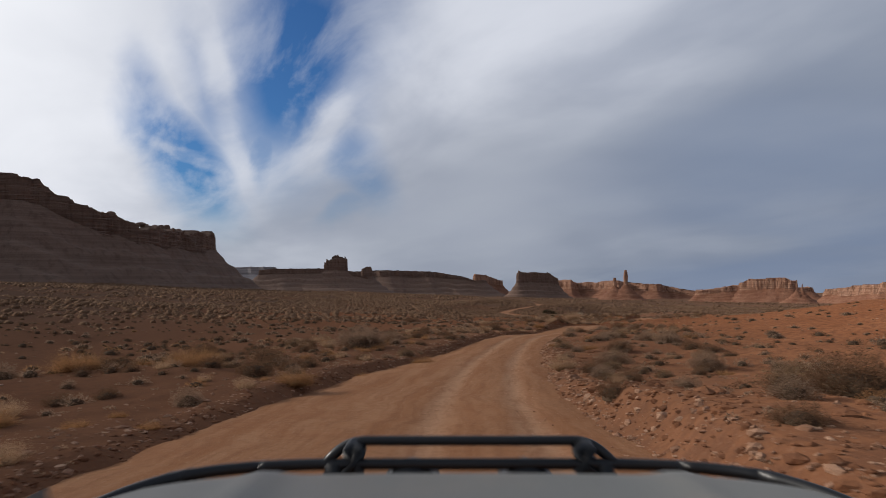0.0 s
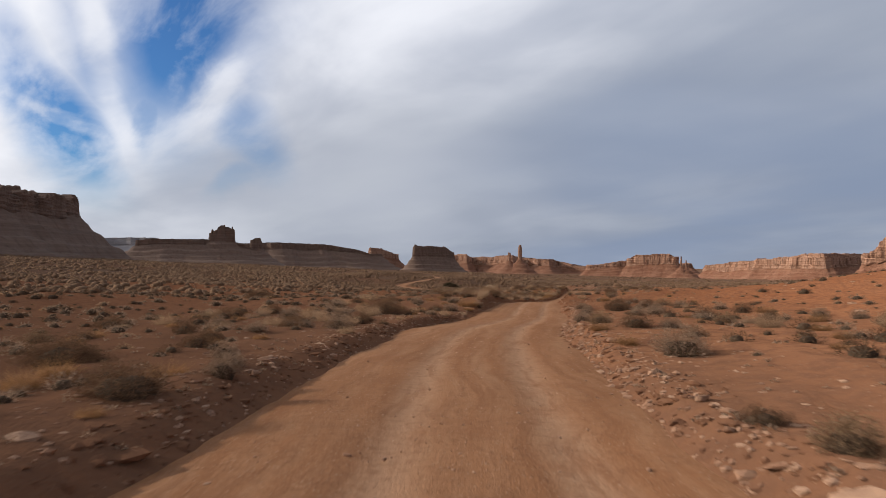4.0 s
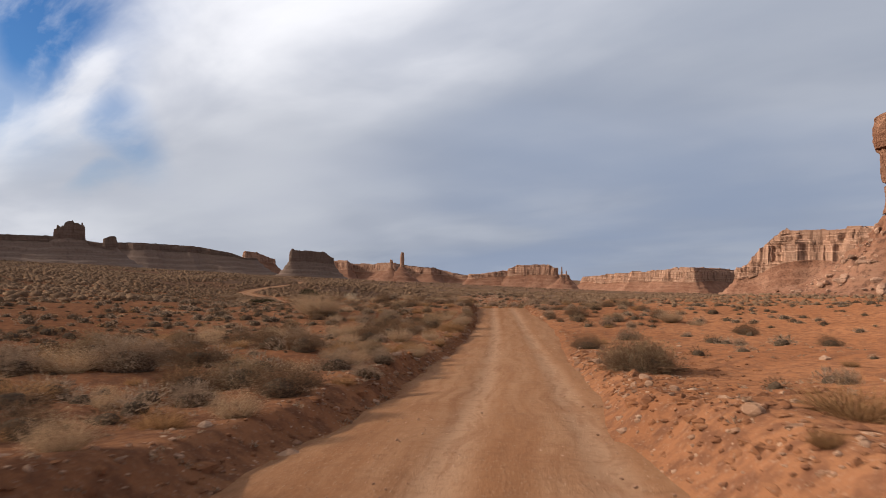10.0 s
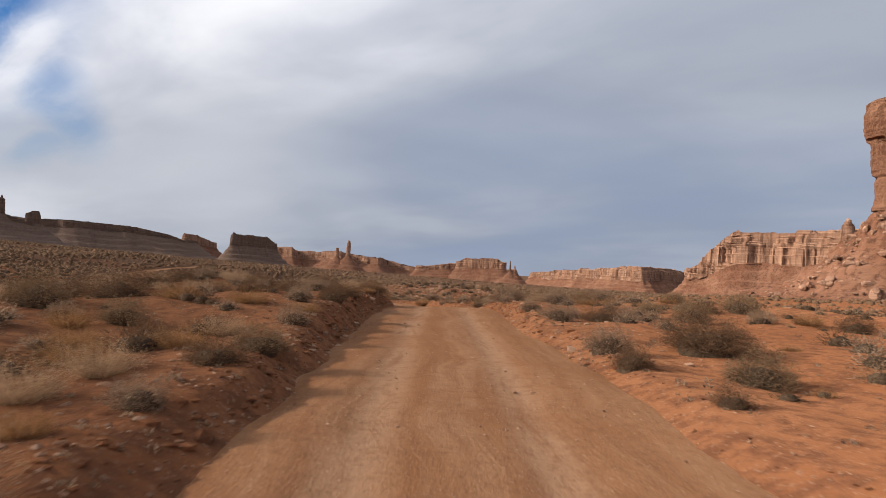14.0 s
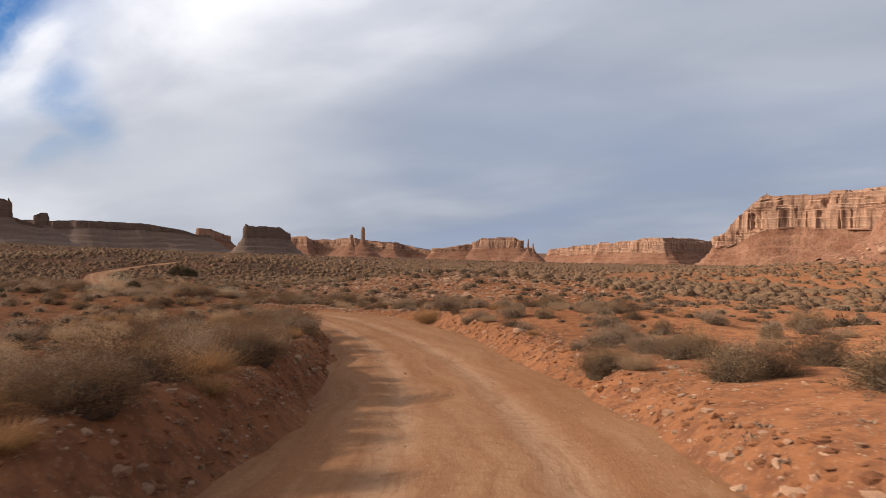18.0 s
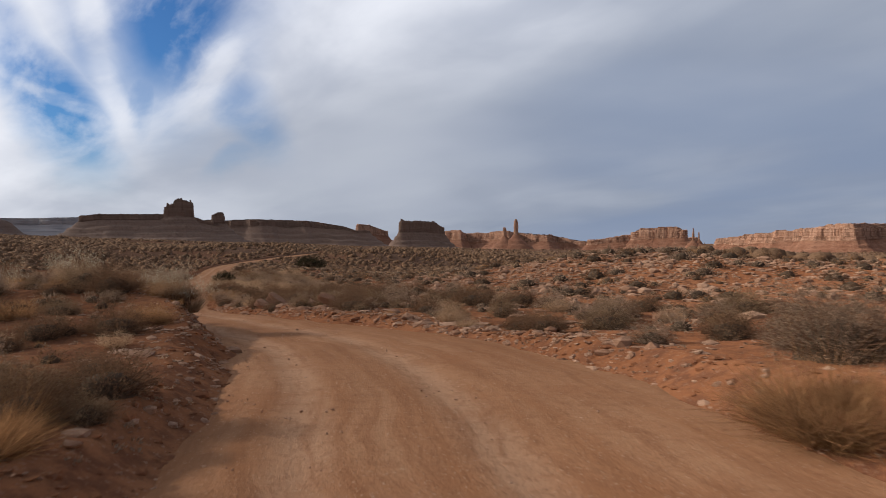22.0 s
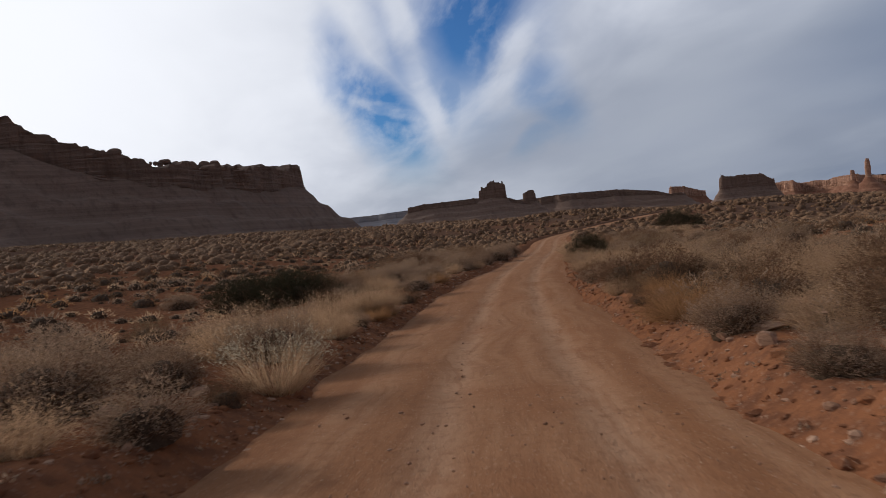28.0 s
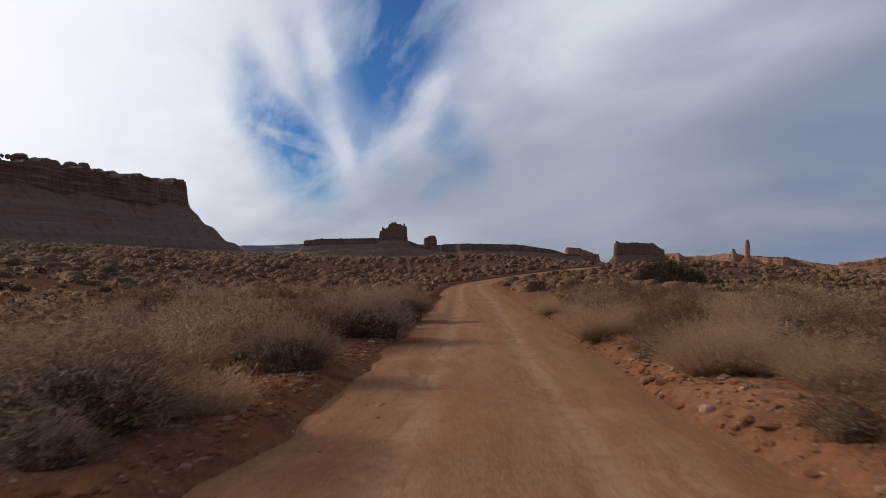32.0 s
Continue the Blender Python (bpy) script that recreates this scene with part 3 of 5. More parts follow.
def butte(name, label, ridge, cliff, scree, half, floor=0.0, seed=1, step=4.0, flute=1.0, ragged=2.0, ledges=6.9, lean=0.10, category="butte", follow=0.55, terrace=0.35, datum=None, rock=None):
    """A wall of level rock beds along a ridge of (x, y, top), over a skirt of scree that reaches out scree metres per metre of height."""
    pts = np.array(ridge, float)
    if len(pts) == 1:
        pts = np.vstack([pts, pts + [0.5, 0, 0]])
    seg = np.hypot(*np.diff(pts[:, :2], axis=0).T)
    s = np.concatenate([[0], np.cumsum(seg)])
    count = max(3, int(s[-1] / step) + 1)
    q = np.linspace(0, s[-1], count)
    c = np.stack([np.interp(q, s, pts[:, k]) for k in range(3)], -1)
    line = blurred(c[:, :2], min(70 / step, count / 4)) if count > 8 else c[:, :2]
    d = np.gradient(line, axis=0)
    d /= np.maximum(np.hypot(d[:, 0], d[:, 1])[:, None], 1e-6)
    side = np.stack([-d[:, 1], d[:, 0]], -1)
    caps = max(6, int(math.pi * half / step))
    core, out = [], []
    for k in range(count):
        core.append(c[k]), out.append(side[k])
    for j in range(1, caps):
        a = math.pi * j / caps
        core.append(c[-1]), out.append(side[-1] * math.cos(a) + d[-1] * math.sin(a))
    for k in range(count - 1, -1, -1):
        core.append(c[k]), out.append(-side[k])
    for j in range(1, caps):
        a = math.pi * j / caps
        core.append(c[0]), out.append(-side[0] * math.cos(a) - d[0] * math.sin(a))
    core, out = np.array(core), np.array(out)
    rim = core[:, :2] + out * half
    n = len(core)
    w = np.concatenate([[0], np.cumsum(np.hypot(*np.diff(rim, axis=0).T))])
    bed = cliff / ledges
    # top line: broken into level treads, with blocks left standing on it
    blocky = smooth(0.12, 0.30, rough2(w, 0 * w, 11, seed + 8)) * (0.55 + 0.45 * rough2(w, 0 * w, 5, seed + 10))
    small = smooth(0.25, 0.45, rough2(w, 0 * w, 4.2, seed + 9)) * (0.6 + 0.4 * rough2(w, 0 * w, 3, seed + 12))
    top = core[:, 2] + ragged * (0.6 * fractal(w, 0 * w + 7, 34, 3, seed + 5) + 0.6 * blocky + 0.35 * small)
    tread = np.round(top / (bed * 0.8)) * bed * 0.8
    top = top * (1 - terrace) + tread * terrace
    mean = core[:, 2].mean()
    foot = mean + follow * (core[:, 2] - mean) - cliff * (1 + 0.12 * rough2(w, 0 * w, 60, seed + 11))
    foot = np.minimum(foot, top - 0.3 * cliff)
    high, low = top.max(), foot.min()
    levels = [high if datum is None else datum]
    while levels[-1] > low:
        thick = BEDS[len(levels) - 1] if len(levels) <= len(BEDS) else 0.55
        levels.append(levels[-1] - thick * (0.8 + 0.4 * lattice(np.array([len(levels)]), np.array([seed]), 7)[0]) * bed)
    levels = levels[::-1]
    while levels[-1] < high:
        levels.append(levels[-1] + 0.45 * bed)
    fl = flute * (fractal(w, 0 * w, 34, 4, seed, 0.62) * 0.42 * half ** 0.5 - 0.12 * half ** 0.5 * smooth(0.1, 0.5, rough2(w, 0 * w, 12, seed + 1)))
    fl = fl + flute * half * (0.24 * rough2(w, 0 * w, 52, seed + 50) + 0.13 * rough2(w, 0 * w, 21, seed + 51)) * (half > 11)
    deep = flute * min(cliff * 0.07, 2.8, half * 0.11)
    rows, last = [], None
    setback = 0.0
    for k, (z0, z1) in enumerate(zip(levels, levels[1:])):
        thick = (z1 - z0) / bed
        setback += lean * bed * (2.6 if z1 > (high if datum is None else datum) - 2.9 * bed else 0.45) * (0.5 + lattice(np.array([k]), np.array([seed]), 5)[0])
        stout = smooth(0.5, 1.4, thick)
        crack = deep * (0.5 + 1.1 * stout) * (0.35 + 0.9 * smooth(-0.5, 0.5, rough2(w, 0 * w + k * 0.6, 26, seed + 40))) * (smooth(0.15, 0.6, rough2(w, 0 * w + k * 1.2, 8.5, seed + 4)) + 0.7 * smooth(0.3, 0.7, rough2(w, 0 * w + k * 0.9, 3.6, seed + 6)))
        slabs = 0.8 * deep * rough2(w, 0 * w + k * 0.8, 9, seed + 13) + 0.5 * deep * rough2(w, 0 * w + k * 3.1, 4, seed + 14)
        bite = smooth(-0.2, 0.5, rough2(w, 0 * w + k * 17, 18, seed + 33))
        for lv, lip in ((0.02, -0.55), (0.2, -0.30), (0.55, 0.0), (0.93, 0.12)):
            z = z0 + (z1 - z0) * lv + 0.22 * bed * rough2(w, 0 * w + k * 9, 14, seed + 30)
            r = half + fl - setback - crack * (1 if lv < 0.9 else 0.55) + slabs + lip * deep * (1.1 - 0.8 * stout) * (bite if lip < 0 else 1)
            r = np.maximum(r, half * 0.25)
            over = z >= top
            if last is not None:
                r = np.where(over, np.minimum(r, last - 0.03), r)
            r = np.maximum(r, half * 0.05)
            last = r
            zz = np.clip(z, foot - 0.6, np.where(over, top + 0.02 * (k % 3), top))
            rows.append(np.column_stack([core[:, :2] + out * r[:, None], zz]))
    crown = core.copy()
    crown[:, 2] = np.minimum(top, np.roll(top[::-1], 1)) + 0.02 * half * (1 + rough2(core[:, 0], core[:, 1], 20, seed))
    rows.append(rows[-1] * 0.5 + crown * 0.5)
    rows.append(crown)
    body = thing(name, label, category, tuple(c[count // 2][:2]) + (0,))
    at = np.array([body.location[0], body.location[1], 0])
    mesh_object("cliff", np.concatenate(rows) - at, grid_faces(len(rows), n, True), rock or CLIFF, body, flat=True)
    rows, steps = [], 22
    g = np.minimum(land(core[:, 0] + out[:, 0] * (half + scree * 20), core[:, 1] + out[:, 1] * (half + scree * 20), False), foot - 1) - 1.5 + floor
    fall = np.maximum(foot - g, 1.0)
    for k in range(steps + 1):
        v = k / steps
        reach = scree * fall * (0.72 * v + 0.28 * v ** 2.4)
        gully = 1 + (0.14 * fractal(w, 0 * w + 3, 30, 4, seed + 19) + 0.05 * rough2(w, 0 * w + 11 * v, 8, seed + 20)) * v
        r = half + fl * (1 - 0.4 * v) - 0.6 - lean * bed + reach * gully
        shelf = 0.035 * fall * np.sin(v * 26 + 2.0 * rough2(w, 0 * w, 45, seed + 21)) * (0.1 < v < 0.85)
        zz = foot + 0.8 - (fall + 0.8) * (1 - (1 - v) ** 1.2) + shelf + min(1.0, 0.02 * cliff + 0.3) * fractal(w, 0 * w + 40 * v, 9, 3, seed + 23) * (0 < k < steps)
        rows.append(np.column_stack([core[:, :2] + out * r[:, None], zz]))
    mesh_object("talus", np.concatenate(rows[::-1]) - at, grid_faces(len(rows), n, True), rock or TALUS, body)
    return body


# buttes standing in shade take the rock whose colour is darkened for it
NOTCHED_MESA = butte("mesa", "long dark sandstone mesa with a notched rim", [(-520, 250, 116), (-430, 440, 98), (-352, 532, 87), (-330, 538, 86), (-318, 544, 82.5), (-308, 550, 75), (-296, 558, 67.5), (-284, 568, 60.5), (-277, 578, 58.5), (-271, 590, 52.5), (-268, 612, 53), (-267, 632, 48.5), (-268, 645, 53), (-268, 690, 53), (-270, 735, 54), (-272, 790, 60)],
      21, 1.45, 17, seed=3, step=1.5, flute=1.0, ragged=5.0, ledges=5.5, lean=0.12, category="mesa", floor=-7, follow=0.9, terrace=0.45, rock=SHADED_SHALE)
butte("mesa", "flat-topped dark ridge under a rock castle", [(-363, 1386, 31), (-340, 1392, 34), (-300, 1404, 33), (-252, 1419, 33), (-200, 1432, 30), (-160, 1444, 14)], 9, 1.9, 12, seed=5, step=3, ragged=2, category="mesa", lean=0.3, rock=SHADED_SHALE)
butte("butte", "squat castle-like butte with crenellated top", [(-238, 1419, 50), (-222, 1424, 54), (-203, 1430, 51)], 22, 1.5, 8, seed=6, step=1.2, ragged=9, lean=0.16, rock=SHADED_SHALE)
butte("rock_pinnacle", "stubby rock pinnacle beside a castle butte", [(-166, 1445, 33), (-153, 1449, 37)], 18, 1.6, 5, seed=7, step=1.6, ragged=3, lean=0.06, category="pinnacle", rock=SHADED_SHALE)
butte("plateau", "hazy far plateau on the skyline", [(-1700, 3050, 80), (-1183, 3188, 80), (-900, 3260, 88)], 30, 1.9, 120, seed=8, step=16, category="plateau", lean=0.3, rock=HAZED_ROCK)
butte("plateau", "long banded plateau in shade behind the valley", [(-470, 2480, 50), (-289, 2400, 46), (-185, 2412, 48), (-56, 2448, 42), (47, 2476, 27), (92, 2490, 10)], 20, 1.7, 60, seed=9, step=6, ragged=2.0, category="plateau", lean=0.5, rock=SHADED_SHALE)
butte("butte", "narrow butte with a pale fluted face", [(120, 2580, 33), (150, 2600, 29), (212, 2640, 8)], 24, 1.35, 12, seed=10, step=2.5, ragged=4, follow=0.4)
butte("butte", "dark block-shaped butte with a straight top", [(205, 1881, 31), (211, 1885, 28), (225, 1892, 27), (258, 1909, 29), (290, 1926, 25), (312, 1936, 10)], 26, 1.05, 9, seed=12, step=2.0, ragged=3, lean=0.16, follow=0.3, rock=SHADED_SHALE)
butte("rock_spire", "tall slender sandstone spire on a cone of scree", [(552, 2106, 34)], 44, 1.5, 6.4, seed=14, step=1.2, ragged=2.5, lean=0.03, category="spire")
butte("rock_spire", "short sandstone spire beside a taller one", [(521, 2118, 12)], 26, 1.6, 5.5, seed=15, step=1.2, ragged=2, lean=0.03, category="spire")
butte("mesa", "broken line of pink mesas on the skyline", [(420, 2850, 6), (480, 2780, 9), (500, 2740, 8), (530, 2800, -4), (600, 2760, -4), (640, 2700, 3), (665, 2660, 4), (700, 2740, -2), (760, 2690, -9), (800, 2620, -12), (850, 2680, -18), (920, 2640, -35), (1010, 2560, -44), (1130, 2540, -32), (1300, 2480, -30)],
      24, 1.5, 30, seed=16, step=6, ragged=3.5, category="mesa", lean=0.4)
butte("butte", "broad sunlit butte with fluted cliffs", [(808, 1868, -6), (818, 1858, 2), (850, 1828, 5), (884, 1796, 3), (892, 1789, -4)], 24, 1.5, 16, seed=18, step=2.0, ragged=3.5, lean=0.10, follow=0.2)
butte("mesa", "low ridge running back from a butte", [(720, 1930, -28), (790, 1900, -14)], 14, 1.2, 25, seed=19, step=5, ragged=3, category="mesa", lean=0.3)
butte("rock_spire", "twin needle of sandstone on a scree cone", [(688, 1356, -1)], 20, 1.4, 2.4, seed=20, step=0.9, ragged=1.5, lean=0.03, category="spire")
butte("rock_spire", "small needle of sandstone on a scree cone", [(697, 1352.5, -9)], 13, 1.4, 2.0, seed=21, step=0.9, ragged=1, lean=0.03, category="spire")
butte("mesa", "sunlit mesa with fluted cliffs and stepped top", [(940, 1680, -26), (935, 1440, -9), (955, 1290, 3), (1100, 1390, 2), (1330, 1540, -8)], 24, 1.4, 30, seed=22, step=2.4, ragged=3, ledges=6.5, lean=0.45, category="mesa", follow=0.4)
butte("mesa", "large sunlit red mesa with fluted cliffs", [(642, 787, 3), (645, 780, 12), (649, 771, 24), (657, 758, 38), (664, 747, 45), (700, 690, 46), (712, 650, 49), (730, 560, 52), (760, 440, 60)], 40, 1.05, 17, seed=24, step=1.5, ragged=4, flute=1.8, ledges=6.3, lean=0.16, category="mesa", follow=0.35, terrace=0.35, datum=48)


def talus_height(top, ground_z, v):
    return top + 3.0 - (top + 3.0 - ground_z) * (1 - (1 - v) ** 1.3)


def rock_tower(name, label, x, y, levels, ground_z, skirt, seed):
    """A free-standing shaft; levels are (height, radius)."""
    body = thing(name, label, "rock tower", (x, y, 0))
    n, rows = 190, []
    a = np.linspace(0, 2 * math.pi, n, endpoint=False)
    ca, sa = np.cos(a), np.sin(a)
    square = (np.abs(ca) ** 3.2 + np.abs(sa) ** 3.2) ** (-1 / 3.2)
    hs, rs = zip(*levels)
    for k, z in enumerate(np.linspace(hs[0], hs[-1], 110)):
        r = np.interp(z, hs, rs)
        arc = a * r
        joint = 1.5 * smooth(0.30, 0.62, rough2(arc, 0 * a + np.floor(z / 10.5) * 3.0 + z * 0.03, 5.0, seed + 4)) + 0.7 * smooth(0.45, 0.8, rough2(arc, 0 * a + z * 0.05, 2.2, seed + 5))
        seam = smooth(0.5, 0.8, rough2(0 * a + z, arc * 0.03, 2.6, seed + 6)) * (0.4 + 0.6 * smooth(-0.3, 0.4, rough2(arc, 0 * a + z, 6, seed + 7)))
        r = r * square * (1 + 0.03 * rough2(a * 9, 0 * a + z * 0.05, 2.2, seed)) - 1.1 * joint - 0.35 * seam
        r = r + 0.35 * fractal(arc, 0 * a + z, 3.0, 4, seed + 2) + 0.35 * (lattice(np.floor(arc / 3.6 + z * 0.05), 0 * a + np.floor(z / 4.4), seed + 8) - 0.5)
        rows.append(np.column_stack([ca * r, sa * r, 0 * a + z + 0.25 * rough2(a * 14, 0 * a, 4, seed)]))
    for f, dz in ((0.75, 0.9), (0.4, 1.3), (0.02, 1.4)):
        last = rows[109].copy()
        last[:, :2] *= f
        last[:, 2] += dz + 0.4 * rough2(last[:, 0], last[:, 1], 3, seed)
        rows.append(last)
    mesh_object("shaft", np.concatenate(rows), grid_faces(len(rows), n, True), TOWER, body, flat=True)
    rows = []
    n = 260
    a = np.linspace(0, 2 * math.pi, n, endpoint=False)
    for k in range(61):
        v = k / 60
        r = rs[0] * 0.8 + skirt * (0.7 * v + 0.3 * v * v) * (1 + 0.12 * fractal(a * 10, 0 * a, 4, 3, seed + 9) * v)
        z = talus_height(hs[0], ground_z, v)
        z = z + (1.1 * fractal(a * 22, 0 * a + v * 25, 4, 4, seed + 12) + 0.9 * np.sin(v * 45 + 3 * rough2(a * 8, 0 * a, 3, seed)) * (v < 0.8)) * (v > 0)
        z = z + 1.3 * np.maximum(rough2(a * 14, 0 * a + v * 36, 2.0, seed + 15), 0) * (0 < v < 0.95)
        rows.append(np.column_stack([np.cos(a) * r, np.sin(a) * r, z]))
    mesh_object("talus", np.concatenate(rows[::-1]), grid_faces(len(rows), n, True), TALUS, body)
    return body


rock_tower("rock_tower", "massive red sandstone tower on a boulder-strewn talus cone", 258, 271,
           [(18, 11.6), (20, 10.7), (28, 10.9), (29, 10.6), (29.8, 11.4), (38, 12.1), (40.4, 12.1), (41, 12.7), (43, 13.3), (50, 13.9), (53.5, 13.2), (54.5, 11.6)], -12.0, 36, 41)
butte("rock_pinnacle", "small knob of rock on a scree ridge", [(432, 428, 33)], 12, 0.7, 5, seed=43, step=1.6, ragged=1.5, category="pinnacle")


# ---- stones ----
def blob_rows(count, seed, squash=0.6, fine=1):
    """Faceted stones: a bundle of unit shapes, each an array of verts, with common faces."""
    rng = np.random.default_rng(seed)
    bm = bmesh.new()
    bmesh.ops.create_icosphere(bm, subdivisions=fine + 1, radius=1.0)
    v0 = np.array([v.co[:] for v in bm.verts])
    f0 = np.array([[v.index for v in f.verts] for f in bm.faces])
    bm.free()
    out = []
    for _ in range(count):
        v = v0.copy()
        for _ in range(7):
            d = rng.normal(size=3)
            d /= np.linalg.norm(d)
            cut = rng.uniform(0.45, 0.9)
            over = np.maximum(v @ d - cut, 0)
            v = v - over[:, None] * d * 0.92
        v *= 1 + rng.normal(0, 0.05, (len(v), 1))
        v *= rng.uniform([0.8, 0.6, squash * 0.7], [1.2, 1.0, squash * 1.3])
        out.append(v)
    return out, f0


STONE_SHAPES, STONE_FACES = blob_rows(10, 5)
CHIP_SHAPES, CHIP_FACES = blob_rows(14, 7, 0.5, 0)
FLAT_CHIPS, _ = blob_rows(10, 8, 0.22, 0)
SLAB_SHAPES, _ = blob_rows(6, 6, 0.28)


def rim_blocks():
    """Weathered blocks left standing along the rim of the notched mesa."""
    rng = random.Random(61)
    rim = ((-322, 541, 86, 3.6), (-300, 556, 70, 3.2), (-284, 566, 64.5, 3.6), (-272, 578, 61.5, 4.2), (-265, 592, 55, 3.0), (-262, 612, 56.5, 4.2), (-261, 640, 54, 4.6), (-261, 655, 56, 4.0), (-261, 668, 57, 4.0), (-261, 684, 55.5, 4.4), (-262, 700, 56.5, 4.6), (-263, 722, 56, 4.4), (-264, 748, 56.5, 4.8), (-265, 772, 58, 4.8), (-266, 796, 61.5, 4.4))
    at = NOTCHED_MESA.location
    meshes = []
    for v in STONE_SHAPES[:6]:
        w = v.copy()
        w[:, 2] *= 1.5
        ob = mesh_object("rim_block", w, STONE_FACES, SHADED_SHALE, flat=True)
        meshes.append(ob.data)
        bpy.data.objects.remove(ob)
    for (x, y, z, r), (x2, y2, z2, _) in zip(rim, rim[1:] + rim[-1:]):
        for k in range(5):
            f = k / 5
            size = r if k == 0 else r * rng.uniform(0.35, 0.9)
            ob = new("rim_block", rng.choice(meshes))
            ob.parent = NOTCHED_MESA
            drop = 0.1 * size if k == 0 else 0.3 * size + rng.uniform(0.0, 1.6)
            ob.matrix_local = pose(x + (x2 - x) * f - 5 - at.x, y + (y2 - y) * f - at.y, z + (z2 - z) * f - drop - 0.4, rng.uniform(-10, 10), rng.uniform(-10, 10), rng.uniform(0, 360)) @ Matrix.Diagonal((size, size, size * rng.uniform(0.7, 1.15), 1))


rim_blocks()


STONE_MESHES = []
for shapes in (STONE_SHAPES, SLAB_SHAPES):
    for v in shapes:
        ob = mesh_object("stone", v, STONE_FACES, STONE, flat=True)
        STONE_MESHES.append(ob.data)
        bpy.data.objects.remove(ob)


def stone(x, y, size, slab=False, tilt=None, group="stones along the track"):
    pick = STONE_MESHES[random.randrange(10, 16)] if slab else STONE_MESHES[random.randrange(10)]
    ob = new("boulder" if size > 0.35 else "stone", pick)
    z = float(land(x, y))
    flat = abs(float((x - road_x(y)) * road_tilt(y))) < 1.9
    z = max(z, float(road_z(y)) + 0.02) if flat else z
    tx, ty = (random.uniform(-14, 14), random.uniform(-14, 14)) if tilt is None else tilt
    ob.matrix_world = pose(x, y, z + size * (0.10 if not slab else 0.06), tx, ty, random.uniform(0, 360)) @ Matrix.Scale(size * 0.5, 4)
    big = "pale flat sandstone slab lying beside the dirt track" if slab else ("weathered red sandstone boulder half sunk in sand" if size > 0.35 else "small reddish stone lying on the sand")
    return tagged(ob, big, "rock", group)


BOULDERS = []
BOULDERS += [(10.7, 59.4, 0.37), (4.5, 29.4, 0.27), (4.5, 30.6, 0.18), (4.9, 33.0, 0.17), (-0.8, 32.1, 0.2), (5.6, 28.0, 0.13), (43.2, 141.4, 0.28), (48.3, 154.4, 0.15), (48.7, 154.0, 0.15), (40.7, 134.8, 0.14)]
BOULDERS += [(28.9, 108.8, 0.28), (27.9, 106.5, 0.21), (54.1, 174.1, 0.34), (54.1, 174.8, 0.16), (48.0, 175.6, 0.33), (54.9, 177.8, 0.26), (48.6, 180.0, 0.22), (49.7, 178.7, 0.28), (48.4, 175.5, 0.14), (53.2, 189.2, 0.29)]
BOULDERS += [(54.7, 189.6, 0.3), (53.5, 187.9, 0.18), (44.5, 223.4, 0.83), (47.5, 187.0, 0.23), (56.7, 198.0, 0.25), (46.9, 219.8, 0.64), (49.7, 195.6, 0.24), (47.7, 205.5, 0.92), (49.9, 199.4, 0.59), (49.0, 199.9, 0.18)]
BOULDERS += [(48.2, 203.4, 0.51), (48.7, 202.7, 0.23), (49.6, 200.2, 0.2), (50.0, 198.6, 0.51), (35.9, 218.2, 0.52), (43.3, 219.5, 0.32), (37.6, 215.8, 0.14), (39.9, 218.5, 0.1), (36.1, 217.2, 0.38), (42.9, 220.5, 0.29)]
BOULDERS += [(36.2, 218.7, 0.3), (36.9, 254.6, 0.3), (37.2, 252.2, 0.26), (36.5, 257.7, 0.21), (36.9, 253.4, 0.14), (40.8, 233.6, 0.42), (-2.4, 248.7, 3.0), (38.9, 202.1, 0.85), (41.9, 200.1, 0.79), (42.5, 198.2, 0.67)]
BOULDERS += [(43.1, 198.3, 0.33), (10.4, 239.2, 2.68), (47.1, 187.0, 0.31), (44.8, 200.1, 0.47)]
for x, y, size in BOULDERS:
    if abs((x - float(road_x(y))) * float(road_tilt(y))) > float(track_edge(x - float(road_x(y)), y)) - 0.2:
        stone(x, y, min(size, 0.85) * (0.75 if y < 196 else 1.0), slab=size > 0.45)

random.seed(11)
for k in range(230):
    y = random.uniform(-4, 262)
    side = random.choice((-1, 1, 1))
    if side > 0 and 112 < y < 128:
        continue
    d = side * (float(track_edge(side, y)) + 0.1 + abs(random.gauss(0, 0.5)))
    stone(float(road_x(y)) + d / float(road_tilt(y)), y, random.choice((0.08, 0.10, 0.12, 0.16, 0.2, 0.26)) * random.uniform(0.8, 1.3), slab=random.random() < 0.35)


def scatter(name, label, category, shapes, faces, xs, ys, sizes, mat, seed, sink=0.1, flat=True, lift=None):
    rng = np.random.default_rng(seed)
    n = len(xs)
    zs = land(xs, ys) if lift is None else lift
    nv = len(shapes[0])
    V = np.empty((n, nv, 3), np.float32)
    pick = rng.integers(0, len(shapes), n)
    ang = rng.uniform(0, 2 * math.pi, n)
    S = np.array(shapes)[pick]
    c, s = np.cos(ang)[:, None], np.sin(ang)[:, None]
    V[..., 0] = (S[..., 0] * c - S[..., 1] * s) * sizes[:, None] + xs[:, None]
    V[..., 1] = (S[..., 0] * s + S[..., 1] * c) * sizes[:, None] + ys[:, None]
    V[..., 2] = (S[..., 2] - sink) * sizes[:, None] + zs[:, None]
    F = (faces[None] + (np.arange(n) * nv)[:, None, None]).reshape(-1, faces.shape[1])
    ob = mesh_object(name, V.reshape(-1, 3), F, mat, flat=flat)
    return tagged(ob, label, category, kind="stuff")


